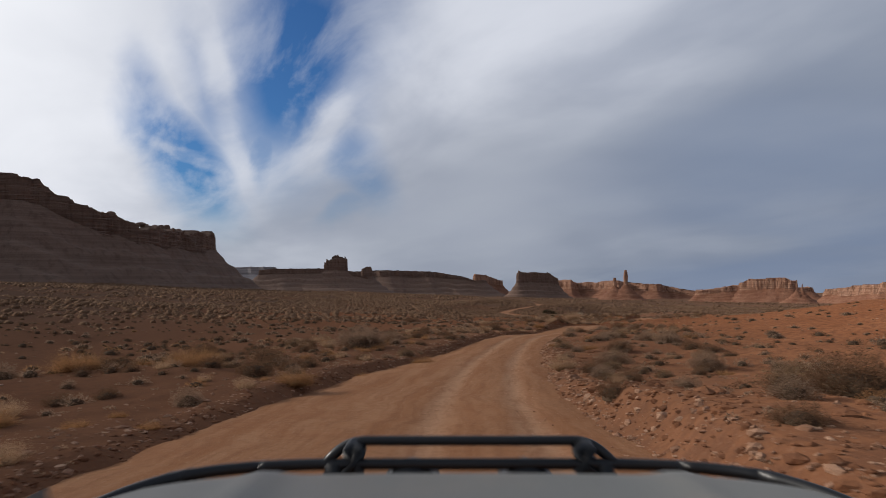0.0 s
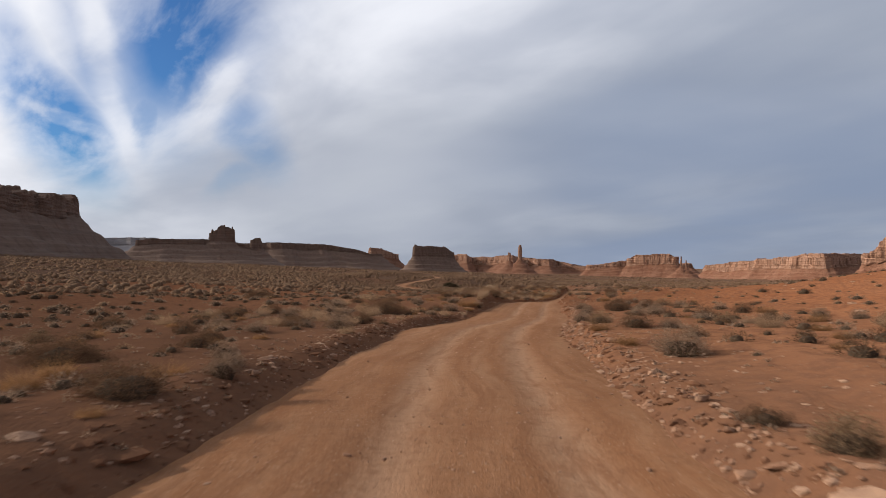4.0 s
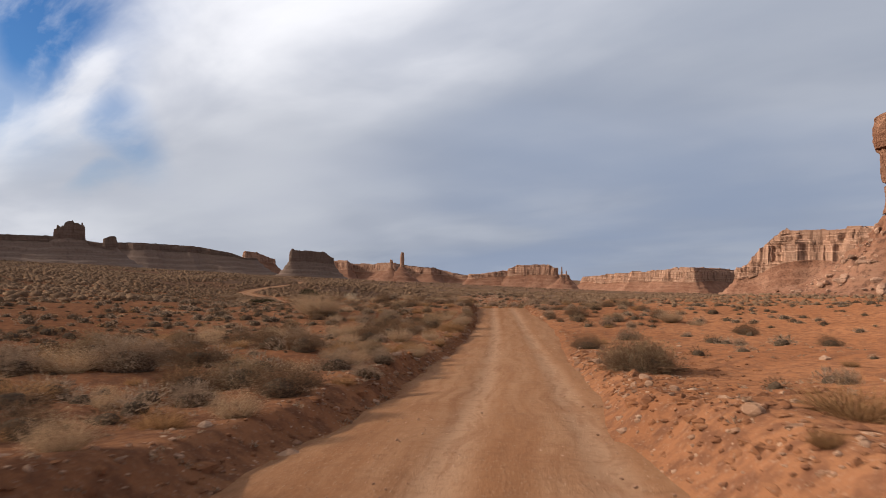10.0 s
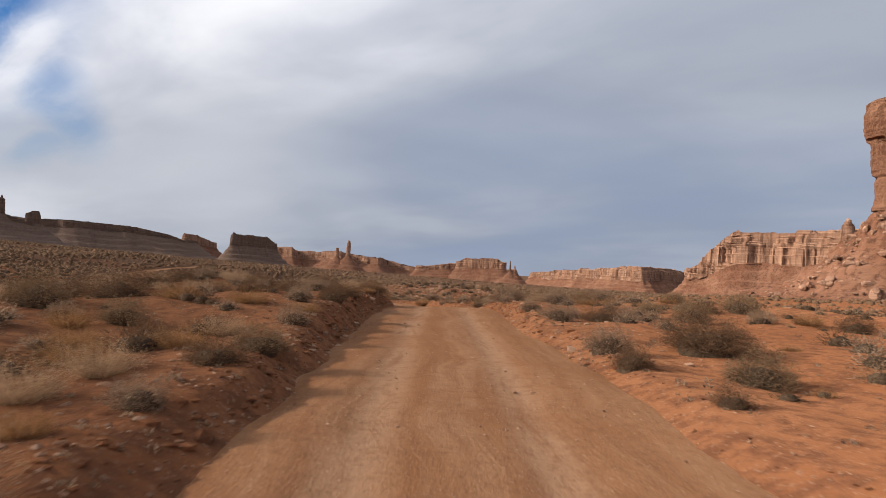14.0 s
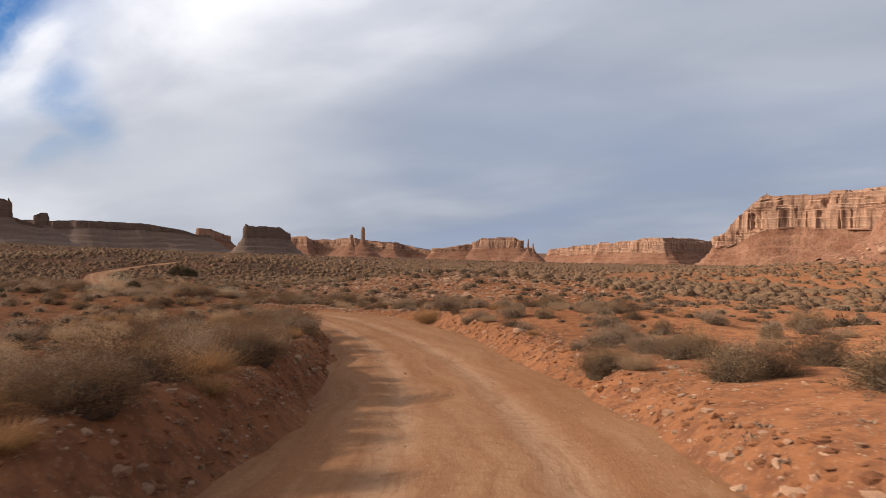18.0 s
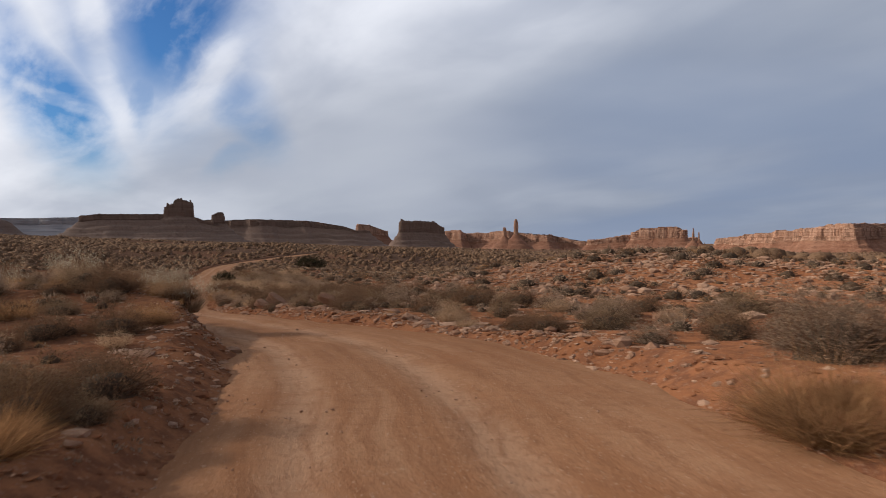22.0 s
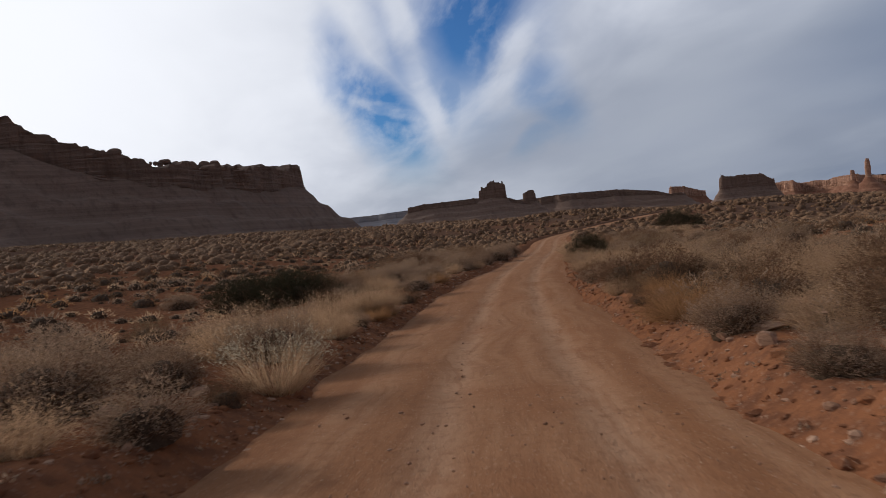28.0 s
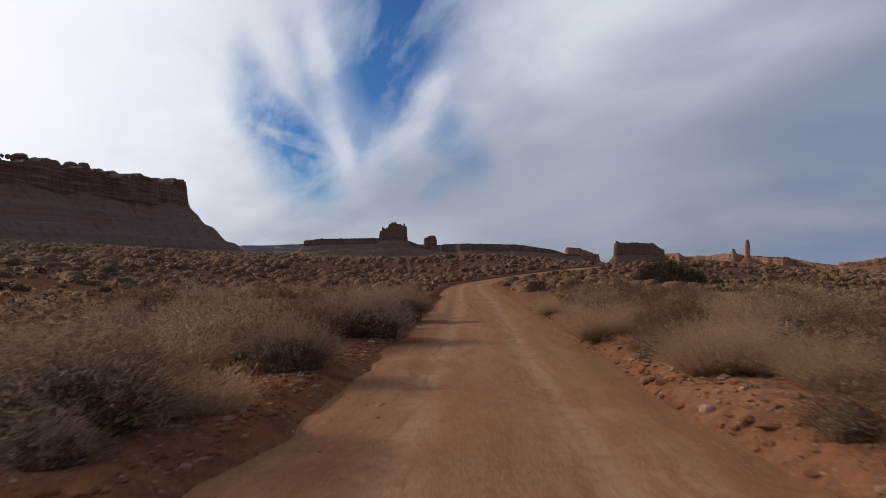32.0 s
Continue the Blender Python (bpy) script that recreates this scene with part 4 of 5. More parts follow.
def along(seed, n, y0, y1, spread, inner):
    rng = np.random.default_rng(seed)
    ys = rng.uniform(y0, y1, n)
    side = rng.choice([-1, 1], n)
    d = side * (track_edge(side, ys) + inner + np.abs(rng.normal(0, spread, n)))
    return road_x(ys) + d / road_tilt(ys), ys, rng


def on_sand(xs, ys):
    """True on the bare sandy pull-out beside the track."""
    d = xs - road_x(ys)
    return (d > 1.5) & (d < 17 + 2 * rough2(ys, 0 * ys, 4.0, 15)) & (ys > 111) & (ys < 131)


xs, ys, rng = along(3, 24000, -6, 275, 1.2, -0.4)
scatter("gravel", "loose red gravel and rock chips along the track edges", "gravel", CHIP_SHAPES, CHIP_FACES, xs, ys, rng.lognormal(-3.4, 0.55, len(xs)) * np.where(on_sand(xs, ys), 0.35, 1), STONE, 4)
rng = np.random.default_rng(8)
ys = rng.uniform(-6, 275, 15000)
xs = road_x(ys) + rng.uniform(-1, 1, 15000) * 2.3
scatter("road_pebbles", "scattered pebbles on the packed dirt", "gravel", CHIP_SHAPES, CHIP_FACES, xs, ys, rng.lognormal(-4.45, 0.45, 15000), STONE, 5, lift=road_z(ys) + 0.02)
# broken rock on the mound and over the open ground
xs, ys = rng.normal(64, 11, 12000), rng.normal(216, 13, 12000)
far = (xs - road_x(ys)) > 3.2
scatter("rubble", "broken pinkish rock rubble over a low mound", "rubble", CHIP_SHAPES + FLAT_CHIPS, CHIP_FACES, xs[far], ys[far], np.minimum(rng.lognormal(-2.35, 0.6, far.sum()), 0.40), STONE, 6, -0.10)
xs, ys = rng.uniform(-70, 130, 7000), rng.uniform(-5, 330, 7000)
far = (np.abs(xs - road_x(ys)) > 3.4) & ~on_sand(xs, ys)
scatter("field_stones", "scattered stones on the open desert floor", "stones", CHIP_SHAPES + FLAT_CHIPS, CHIP_FACES, xs[far], ys[far], np.minimum(rng.lognormal(-2.5, 0.55, far.sum()), 0.22), STONE, 7)


def bank_scatter(name, label, n, y0, y1, side, inner, spread, size, vary, seed, mat):
    rng = np.random.default_rng(seed)
    ys = rng.uniform(y0, y1, n)
    sides = rng.choice([-1, 1], n) if side == 0 else np.full(n, side)
    d = sides * (track_edge(sides, ys) + inner + np.abs(rng.normal(0, spread, n)))
    xs = road_x(ys) + d / road_tilt(ys)
    scatter(name, label, "rubble", CHIP_SHAPES + FLAT_CHIPS, CHIP_FACES, xs, ys, rng.lognormal(size, vary, n) * np.where(on_sand(xs, ys), 0.4, 1), mat, seed, 0.05)


bank_scatter("bank_rubble", "broken sandstone chips down a cut bank", 1100, 184, 213, -1, -0.2, 1.5, -2.85, 0.5, 81, STONE)
bank_scatter("berm_rubble", "loose sandstone rubble in a berm beside the track", 1700, 184, 216, 1, -0.1, 0.9, -2.8, 0.5, 82, STONE)
bank_scatter("edge_rubble", "angular sandstone rubble along the track edge", 1500, 3, 76, 1, -0.1, 0.45, -3.0, 0.5, 84, STONE)
bank_scatter("bank_lumps", "broken lumps of red earth on a cut bank", 1300, 82, 106, 1, 0.15, 1.5, -2.75, 0.5, 85, SAND)
bank_scatter("slope_lumps", "broken lumps of red earth on a low slope", 1500, 4, 36, 1, 0.3, 2.0, -2.75, 0.5, 86, SAND)
bank_scatter("clods", "crumbled clods of red soil along the track edges", 13000, -6, 275, 0, -0.15, 0.45, -2.95, 0.45, 83, SAND)

bm = bmesh.new()
bmesh.ops.create_icosphere(bm, subdivisions=4, radius=1.0)
BALL = np.array([v.co[:] for v in bm.verts])
BALL_FACES = np.array([[v.index for v in f.verts] for f in bm.faces])
bm.free()


def sandstone_block(x, y, length, width, height, tilt, turn, seed):
    """An angular fallen slab with broken edges."""
    rng = np.random.default_rng(seed)
    v = BALL / (np.abs(BALL) ** 16).sum(1)[:, None] ** (1 / 16)
    for _ in range(3):
        d = rng.normal(size=3) * [1, 1, 0.4]
        d /= np.linalg.norm(d)
        v = v - np.maximum(v @ d - rng.uniform(0.85, 1.1), 0)[:, None] * d
    chip = np.stack([fractal(v[:, 0] * 3 + v[:, 2] * 2, v[:, 1] * 3 + k, 1.0, 4, seed + k) for k in range(3)], -1)
    v = (v + 0.07 * chip) * [length / 2, width / 2, height / 2]
    ob = mesh_object("sandstone_block", v, BALL_FACES, STONE, flat=True)
    m = pose(0, 0, 0, *tilt, turn)
    low = min((m @ Vector(p)).z for p in v)
    ob.matrix_world = pose(x, y, float(land(x, y)) - low - 0.12 * length, *tilt, turn)
    return tagged(ob, "large tilted sandstone slab fallen beside the dirt track", "rock", "stones along the track")


sandstone_block(47.95, 204.6, 0.8, 0.5, 0.34, (8, 34), -10, 1)
sandstone_block(47.2, 206.2, 0.6, 0.45, 0.3, (5, 28), -20, 2)
sandstone_block(50.3, 199.2, 0.95, 0.5, 0.32, (12, 22), -14, 3)
sandstone_block(49.6, 200.1, 0.32, 0.3, 0.2, (20, 35), 20, 4)
sandstone_block(48.9, 202.2, 0.55, 0.5, 0.12, (4, 6), 30, 5)
sandstone_block(49.3, 201.4, 0.4, 0.35, 0.12, (-8, 5), 60, 6)
sandstone_block(41.5, 200.3, 0.8, 0.5, 0.14, (6, -10), 30, 7)
sandstone_block(42.2, 198.4, 0.5, 0.35, 0.10, (20, -24), 75, 8)


def rock_ledge():
    """Thin beds of sandstone breaking out of the top of a cut bank."""
    ledge = thing("rock_ledge", "thin broken sandstone beds along the top of a cut bank", "rock ledge", (40.5, 201, 0))
    rng = random.Random(91)
    beds = []
    for k in range(5):
        ob = sandstone_block(0, 0, 1.9, rng.uniform(1.2, 1.7), rng.uniform(0.18, 0.34), (0, 0), 0, 20 + k)
        beds.append(ob.data)
        bpy.data.objects.remove(ob)
    for k in range(100):
        y = rng.uniform(194.5, 208)
        d = -(float(track_edge(-1, y)) + 1.0 + abs(rng.gauss(0, 1.4)))
        x = float(road_x(y)) + d / float(road_tilt(y))
        ob = new("slab", rng.choice(beds))
        ob.parent = ledge
        size = rng.uniform(0.12, 0.36)
        ob.matrix_local = pose(x - 40.5, y - 201, float(land(x, y)) + 0.03, rng.uniform(-9, 9), rng.uniform(-14, 4), rng.uniform(0, 360)) @ Matrix.Diagonal((size, size, size * 0.8, 1))


rock_ledge()
ang, rad = rng.uniform(0, 2 * math.pi, 520), rng.uniform(12, 46, 520)
xs, ys = 258 + np.cos(ang) * rad, 271 + np.sin(ang) * rad
v = (-0.7 + np.sqrt(0.49 + 1.2 * np.clip(rad - 9.6, 0, 36) / 36)) / 0.6
scatter("fallen_blocks", "fallen sandstone blocks on the talus under a tower", "rocks", STONE_SHAPES, STONE_FACES, xs, ys, rng.lognormal(-0.1, 0.5, 520), CLIFF, 9,
        lift=talus_height(18, -12.0, np.clip(v, 0, 1)) - 0.3)


# ---- plants ----
PLANT = {
    "s": plant_material("sage_twigs", (0.220, 0.142, 0.092), (0.430, 0.293, 0.199), (0.335, 0.226, 0.152), 0.27),
    "d": plant_material("dark_twigs", (0.130, 0.073, 0.041), (0.255, 0.147, 0.084), (0.192, 0.112, 0.065), 0.22),
    "r": plant_material("russet_grass", (0.265, 0.133, 0.058), (0.430, 0.235, 0.110), (0.330, 0.185, 0.090), 0.4),
    "w": plant_material("straw_stems", (0.330, 0.205, 0.118), (0.520, 0.345, 0.212), (0.415, 0.268, 0.165), 0.45),
    "J": plant_material("juniper_green", (0.036, 0.031, 0.017), (0.066, 0.056, 0.029), (0.05, 0.044, 0.024)),
    # dark core tone: the shade between twigs is put into its colour
    "i": plant_material("bush_core_shade", (0.070, 0.046, 0.030), (0.120, 0.080, 0.052), (0.094, 0.063, 0.042), 0.05),
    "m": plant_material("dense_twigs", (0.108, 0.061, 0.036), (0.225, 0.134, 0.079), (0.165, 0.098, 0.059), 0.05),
    "p": plant_material("pale_seed_heads", (0.42, 0.35, 0.24), (0.58, 0.50, 0.37), (0.50, 0.42, 0.30), 0.3),
    "g": plant_material("grey_green_leaves", (0.190, 0.120, 0.067), (0.318, 0.206, 0.120), (0.250, 0.163, 0.096), 0.2),
    "b": plant_material("woody_stems", (0.144, 0.078, 0.045), (0.253, 0.140, 0.083), (0.193, 0.112, 0.068)),
}


def blades(rng, n, root, spread, low, high, width, bend=0.25, lean=0.9):
    """Thin curved stems from a root, as strips of three triangles."""
    az = rng.uniform(0, 2 * math.pi, n)
    tip = np.sqrt(rng.uniform(0, 1, n)) * lean
    L = rng.uniform(low, high, n)
    d = np.stack([np.cos(az) * np.sin(tip), np.sin(az) * np.sin(tip), np.cos(tip)], -1)
    b = np.stack([np.cos(az), np.sin(az), 0 * az], -1) * (rng.uniform(0, 1, n) ** 0.5 * root)[:, None]
    side = np.cross(d, rng.normal(size=(n, 3)))
    side /= np.linalg.norm(side, axis=1)[:, None]
    w = (width * rng.uniform(0.6, 1.4, n))[:, None]
    p1 = b + d * (L * 0.5)[:, None]
    droop = rng.normal(0, bend, (n, 3)) * L[:, None] * 0.5
    p2 = b + d * L[:, None] + droop + np.array([0, 0, -0.1]) * (L * tip)[:, None]
    V = np.stack([b - side * w, b + side * w, p1 - side * w * 0.8, p1 + side * w * 0.8, p2], 1)
    k = (np.arange(n) * 5)[:, None]
    F = np.concatenate([k + [0, 1, 3], k + [0, 3, 2], k + [2, 3, 4]])
    return V.reshape(-1, 3), F, p2


def sprays(rng, at, per, size, out=0.5):
    """Small leaf-like triangles round given points."""
    n = len(at) * per
    c = np.repeat(at, per, 0) + rng.normal(0, size * 1.2, (n, 3))
    d = c * out / np.maximum(np.linalg.norm(c, axis=1), 1e-5)[:, None] + rng.normal(0, 0.6, (n, 3))
    d /= np.linalg.norm(d, axis=1)[:, None]
    s = np.cross(d, rng.normal(size=(n, 3)))
    s /= np.linalg.norm(s, axis=1)[:, None]
    L = (size * rng.uniform(0.6, 1.6, n))[:, None]
    V = np.stack([c - s * L * 0.12, c + s * L * 0.12, c + d * L * 1.15], 1)
    V[..., 2] = np.maximum(V[..., 2], 0.0)
    return V.reshape(-1, 3), np.arange(n * 3).reshape(-1, 3)


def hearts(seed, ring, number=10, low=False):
    """A rounded dome for the shade-dark inside of a bush, one metre high."""
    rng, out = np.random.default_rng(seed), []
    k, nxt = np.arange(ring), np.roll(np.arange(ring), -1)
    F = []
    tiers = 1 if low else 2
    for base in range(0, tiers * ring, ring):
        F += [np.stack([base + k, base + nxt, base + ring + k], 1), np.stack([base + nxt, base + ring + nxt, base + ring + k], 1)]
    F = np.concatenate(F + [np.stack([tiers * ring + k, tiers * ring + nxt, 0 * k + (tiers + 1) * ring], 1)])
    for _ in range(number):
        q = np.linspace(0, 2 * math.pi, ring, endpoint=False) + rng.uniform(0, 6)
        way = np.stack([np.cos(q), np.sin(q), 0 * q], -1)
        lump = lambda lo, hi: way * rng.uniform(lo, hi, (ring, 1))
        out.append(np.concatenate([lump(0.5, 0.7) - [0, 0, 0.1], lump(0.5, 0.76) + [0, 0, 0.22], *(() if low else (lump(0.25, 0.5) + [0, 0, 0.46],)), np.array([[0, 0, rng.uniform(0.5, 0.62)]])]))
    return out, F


def shrub_parts(kind, seed, rich=1.0):
    """Stems and leafage of a plant one metre high."""
    rng = np.random.default_rng(seed)
    many = lambda n: int(n * rich)
    thin = rich ** -0.45
    if kind in "sdgJ":
        V, F, tips = blades(rng, many(230), 0.22, 1, 0.5, 0.95, 0.008 * thin, 0.18, 1.2)
        m = many(210)
        az, up = rng.uniform(0, 2 * math.pi, m), rng.uniform(0.04, 1, m)
        far = rng.uniform(0.55, 1.0, m) * (1 + 0.22 * rough2(az * 2.2, up * 4, 1.0, seed))
        flat = np.sqrt(1 - up ** 2)
        dome = np.stack([np.cos(az) * flat * far * 0.82, np.sin(az) * flat * far * 0.82, (0.08 + 0.86 * up) * far], -1)
        leaf, lf = sprays(rng, dome, {"g": 15, "J": 26}.get(kind, 13), 0.062 * thin, 0.8)
    elif kind == "r":
        V, F, tips = blades(rng, many(330), 0.28, 1, 0.45, 0.95, 0.0055 * thin, 0.28, 1.2)
        leaf, lf, _ = blades(rng, many(380), 0.36, 1, 0.35, 0.92, 0.005 * thin, 0.35, 1.35)
    elif kind == "p":
        V, F, tips = blades(rng, many(230), 0.34, 1, 0.35, 1.05, 0.006 * thin, 0.22, 0.95)
        leaf, lf = sprays(rng, tips[(tips[:, 2] > 0.55) & (rng.uniform(0, 1, len(tips)) < 0.7)], 9, 0.034, 0.9)
    else:
        V, F, tips = blades(rng, many(400), 0.32, 1, 0.5, 1.0, 0.0055 * thin, 0.22, 1.05)
        leaf, lf = sprays(rng, tips * rng.uniform(0.7, 1.0, (len(tips), 1)), 5, 0.05 * thin, 0.7)
    return (V, F), (leaf, lf)


SHRUB_NAMES = {
    "s": ("sagebrush", "grey-brown sagebrush on red sand", "shrub"), "d": ("blackbrush", "dark twiggy shrub on red sand", "shrub"),
    "r": ("dry_grass_tuft", "russet tuft of dry grass on red sand", "grass"), "w": ("straw_shrub", "straw-coloured dry brush by the track", "shrub"),
    "p": ("rabbitbrush", "tall dry rabbitbrush with pale seed heads", "shrub"), "g": ("saltbush", "grey-green saltbush beside the track", "shrub"),
    "J": ("juniper", "dark green juniper bush among dry brush", "tree"),
}
STEM_MATERIAL = {"s": "b", "d": "b", "r": "r", "w": "w", "p": "w", "g": "b", "J": "b"}
SHRUB_MESHES = {}
for kind in "sdrwpgJ":
    for k in range(7):
        (v, f), (lv, lf) = shrub_parts(kind, 100 + 10 * k + ord(kind), 1.5 if k < 4 else 4.0)
        a = mesh_object("branchwork", v, f, PLANT[STEM_MATERIAL[kind]])
        b = mesh_object("foliage", lv, lf, PLANT[kind])
        SHRUB_MESHES[kind, k] = (a.data, b.data)
        bpy.data.objects.remove(a), bpy.data.objects.remove(b)
# domes whose dark colour gives the shade inside near bushes
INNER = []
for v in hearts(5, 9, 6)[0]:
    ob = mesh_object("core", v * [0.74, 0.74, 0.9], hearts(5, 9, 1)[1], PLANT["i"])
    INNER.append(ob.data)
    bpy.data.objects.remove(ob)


def shrub(kind, x, y, height, wide=1.0, rich=False):
    name, label, category = SHRUB_NAMES[kind]
    stems, leaf = SHRUB_MESHES[kind, random.randrange(4, 7) if rich else random.randrange(4)]
    top = new(name)
    top.empty_display_size = 0.2
    z = float(land(x, y)) - 0.03
    top.matrix_world = pose(x, y, z, 0, 0, random.uniform(0, 360)) @ Matrix.Diagonal((height * wide, height * wide * random.uniform(0.85, 1.15), height, 1))
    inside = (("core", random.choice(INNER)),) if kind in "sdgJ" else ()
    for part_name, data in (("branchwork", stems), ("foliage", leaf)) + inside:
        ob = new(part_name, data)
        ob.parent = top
    size = "low " if height < 0.4 else ("tall " if height > 0.95 else "")
    return tagged(top, size + label, category, "desert plants by the track")


WIDE = {"s": 1.05, "d": 1.15, "r": 1.0, "w": 0.95, "p": 0.8, "g": 1.1, "J": 1.05}
PLANTS = []
PLANTS += [(-11.7, 22.3, 0.9, 'r'), (-8.7, 24.1, 0.97, 'r'), (-4.2, 35.3, 1.2, 's'), (6.2, 25.5, 0.66, 's'), (6.0, 10.2, 0.78, 'd'), (8.3, 22.1, 0.68, 's')]
PLANTS += [(-3.9, 18.2, 0.63, 'r'), (-6.1, 25.2, 0.55, 'd'), (-2.8, 23.7, 0.29, 'r'), (-0.9, 29.6, 0.54, 'r'), (3.9, 23.1, 0.54, 'w'), (4.6, 21.7, 0.44, 'd'), (4.3, 19.1, 0.41, 's'), (4.5, 17.1, 0.42, 'd')]
PLANTS += [(3.7, 14.9, 0.25, 'w'), (10.5, 25.7, 0.31, 'd'), (-10.9, 31.7, 0.69, 'd')]
PLANTS += [(-3.5, 38.8, 0.56, 'r'), (-1.7, 47.3, 0.57, 'd'), (7.0, 33.6, 0.42, 'r'), (6.0, 31.4, 0.36, 's'), (8.9, 40.3, 0.47, 's'), (7.9, 31.6, 0.58, 'd'), (11.2, 34.8, 0.73, 's'), (11.0, 37.6, 0.73, 's')]
PLANTS += [(-3.1, 43.1, 0.7, 's')]
PLANTS += [(4.9, 69.0, 1.17, 'd'), (10.8, 79.1, 0.65, 'r'), (18.1, 72.5, 0.85, 'd'), (18.1, 69.9, 0.4, 's'), (18.1, 67.8, 0.61, 's'), (-4.6, 101.1, 1.12, 'd')]
PLANTS += [(16.9, 74.9, 0.48, 's'), (16.9, 74.0, 0.36, 's'), (18.9, 75.1, 0.33, 'd'), (22.7, 84.5, 0.46, 's'), (20.8, 82.0, 0.34, 's'), (20.8, 81.1, 0.4, 'r'), (21.7, 79.1, 0.35, 'd'), (23.0, 81.1, 0.26, 's')]
PLANTS += [(10.5, 77.2, 0.35, 'r'), (10.6, 86.6, 0.42, 'd'), (11.6, 79.7, 0.45, 's'), (12.8, 84.1, 0.5, 'w')]
PLANTS += [(22.2, 88.1, 0.21, 's'), (14.5, 90.8, 0.37, 'w'), (15.5, 91.8, 0.51, 'd'), (13.9, 89.0, 0.45, 'r'), (16.7, 104.7, 0.81, 's'), (24.1, 131.4, 1.63, 'w')]
PLANTS += [(27.0, 102.6, 0.82, 'g'), (27.1, 102.8, 0.72, 'd'), (30.9, 111.6, 0.56, 'd'), (42.1, 116.4, 0.61, 'd'), (26.0, 113.6, 0.35, 'r'), (24.3, 110.5, 0.36, 'r'), (24.4, 112.0, 0.42, 'r')]
PLANTS += [(21.1, 106.9, 0.35, 'r')]
PLANTS += [(29.2, 121.4, 0.75, 'r'), (31.3, 125.8, 0.68, 'w'), (45.2, 126.3, 0.92, 'w'), (41.9, 132.1, 0.81, 'd'), (29.3, 122.7, 0.36, 'w'), (27.5, 125.9, 0.36, 'd'), (28.3, 127.5, 0.28, 'd'), (29.5, 128.5, 0.44, 'd')]
PLANTS += [(28.7, 119.7, 0.26, 'r'), (30.9, 126.1, 0.39, 'r'), (28.3, 123.2, 0.4, 'd')]
PLANTS += [(43.9, 138.2, 0.52, 'd'), (49.0, 139.8, 0.48, 'd'), (43.2, 140.9, 0.38, 's'), (37.8, 143.2, 0.53, 'd'), (36.0, 141.7, 0.54, 'd')]
PLANTS += [(43.1, 156.8, 0.53, 'd'), (42.7, 155.6, 0.33, 'r'), (52.9, 162.0, 0.5, 's'), (52.0, 158.0, 0.5, 'd'), (48.5, 152.4, 0.92, 's'), (41.8, 153.4, 0.42, 'r'), (44.9, 162.2, 0.74, 'd'), (54.6, 179.8, 0.9, 'r')]
PLANTS += [(51.1, 160.9, 0.62, 'g'), (51.1, 160.0, 0.39, 'w'), (47.9, 175.2, 0.9, 'd'), (47.9, 175.1, 0.5, 'r'), (56.2, 166.9, 0.34, 'd'), (53.0, 167.1, 0.26, 'r'), (51.9, 163.1, 0.22, 's')]
PLANTS += [(47.4, 177.4, 0.89, 's'), (48.0, 178.2, 0.83, 's'), (54.7, 174.3, 0.43, 's'), (54.6, 175.3, 0.35, 's'), (47.1, 187.8, 0.58, 'r'), (44.9, 193.5, 0.67, 'r'), (54.5, 173.3, 0.35, 'w'), (54.9, 179.9, 0.35, 'r')]
PLANTS += [(37.0, 219.3, 0.9, 'p'), (45.3, 191.9, 0.66, 'd'), (54.6, 189.7, 0.47, 'd'), (54.6, 187.8, 0.49, 'd'), (46.5, 188.8, 0.25, 's'), (53.3, 191.5, 0.53, 'w'), (40.6, 205.5, 0.9, 'r'), (47.0, 187.8, 0.35, 'r')]
PLANTS += [(50.2, 201.1, 0.38, 'd'), (42.7, 223.8, 1.03, 'r')]
PLANTS += [(35.4, 219.0, 0.79, 's'), (35.5, 221.8, 1.01, 's'), (33.6, 230.9, 0.81, 'w'), (41.3, 234.3, 0.9, 'w'), (43.1, 220.7, 0.72, 's'), (43.6, 218.4, 0.34, 'r'), (41.8, 226.2, 0.34, 'd')]
PLANTS += [(43.7, 218.0, 0.52, 's'), (34.7, 217.6, 1.2, 's'), (19.5, 240.1, 0.95, 's'), (31.0, 243.1, 0.83, 's')]
PLANTS += [(29.4, 237.8, 1.1, 's'), (28.8, 240.4, 1.1, 'd'), (29.8, 242.7, 1.25, 's'), (31.4, 244.0, 0.88, 's'), (40.1, 239.4, 0.85, 'w'), (40.8, 236.6, 0.78, 'w'), (39.2, 247.0, 0.78, 'w')]
PLANTS += [(31.6, 254.7, 0.94, 's'), (31.2, 260.6, 1.24, 's'), (37.6, 253.6, 0.83, 'w'), (38.4, 252.1, 0.76, 'w'), (38.0, 253.4, 0.72, 'w'), (36.6, 259.8, 1.03, 'w'), (29.4, 255.6, 1.16, 's'), (31.0, 250.3, 1.36, 's')]
PLANTS += [(35.7, 268.9, 0.9, 'w'), (30.9, 267.3, 1.14, 's')]
PLANTS += [(45.3, 302.2, 2.72, 'J'), (47.4, 295.1, 0.87, 'J')]
random.seed(17)
for x, y, height, kind in PLANTS:
    shrub(kind, x, y, max(height, 0.25) * 1.05, WIDE[kind] * random.uniform(0.95, 1.25), height > 0.34)


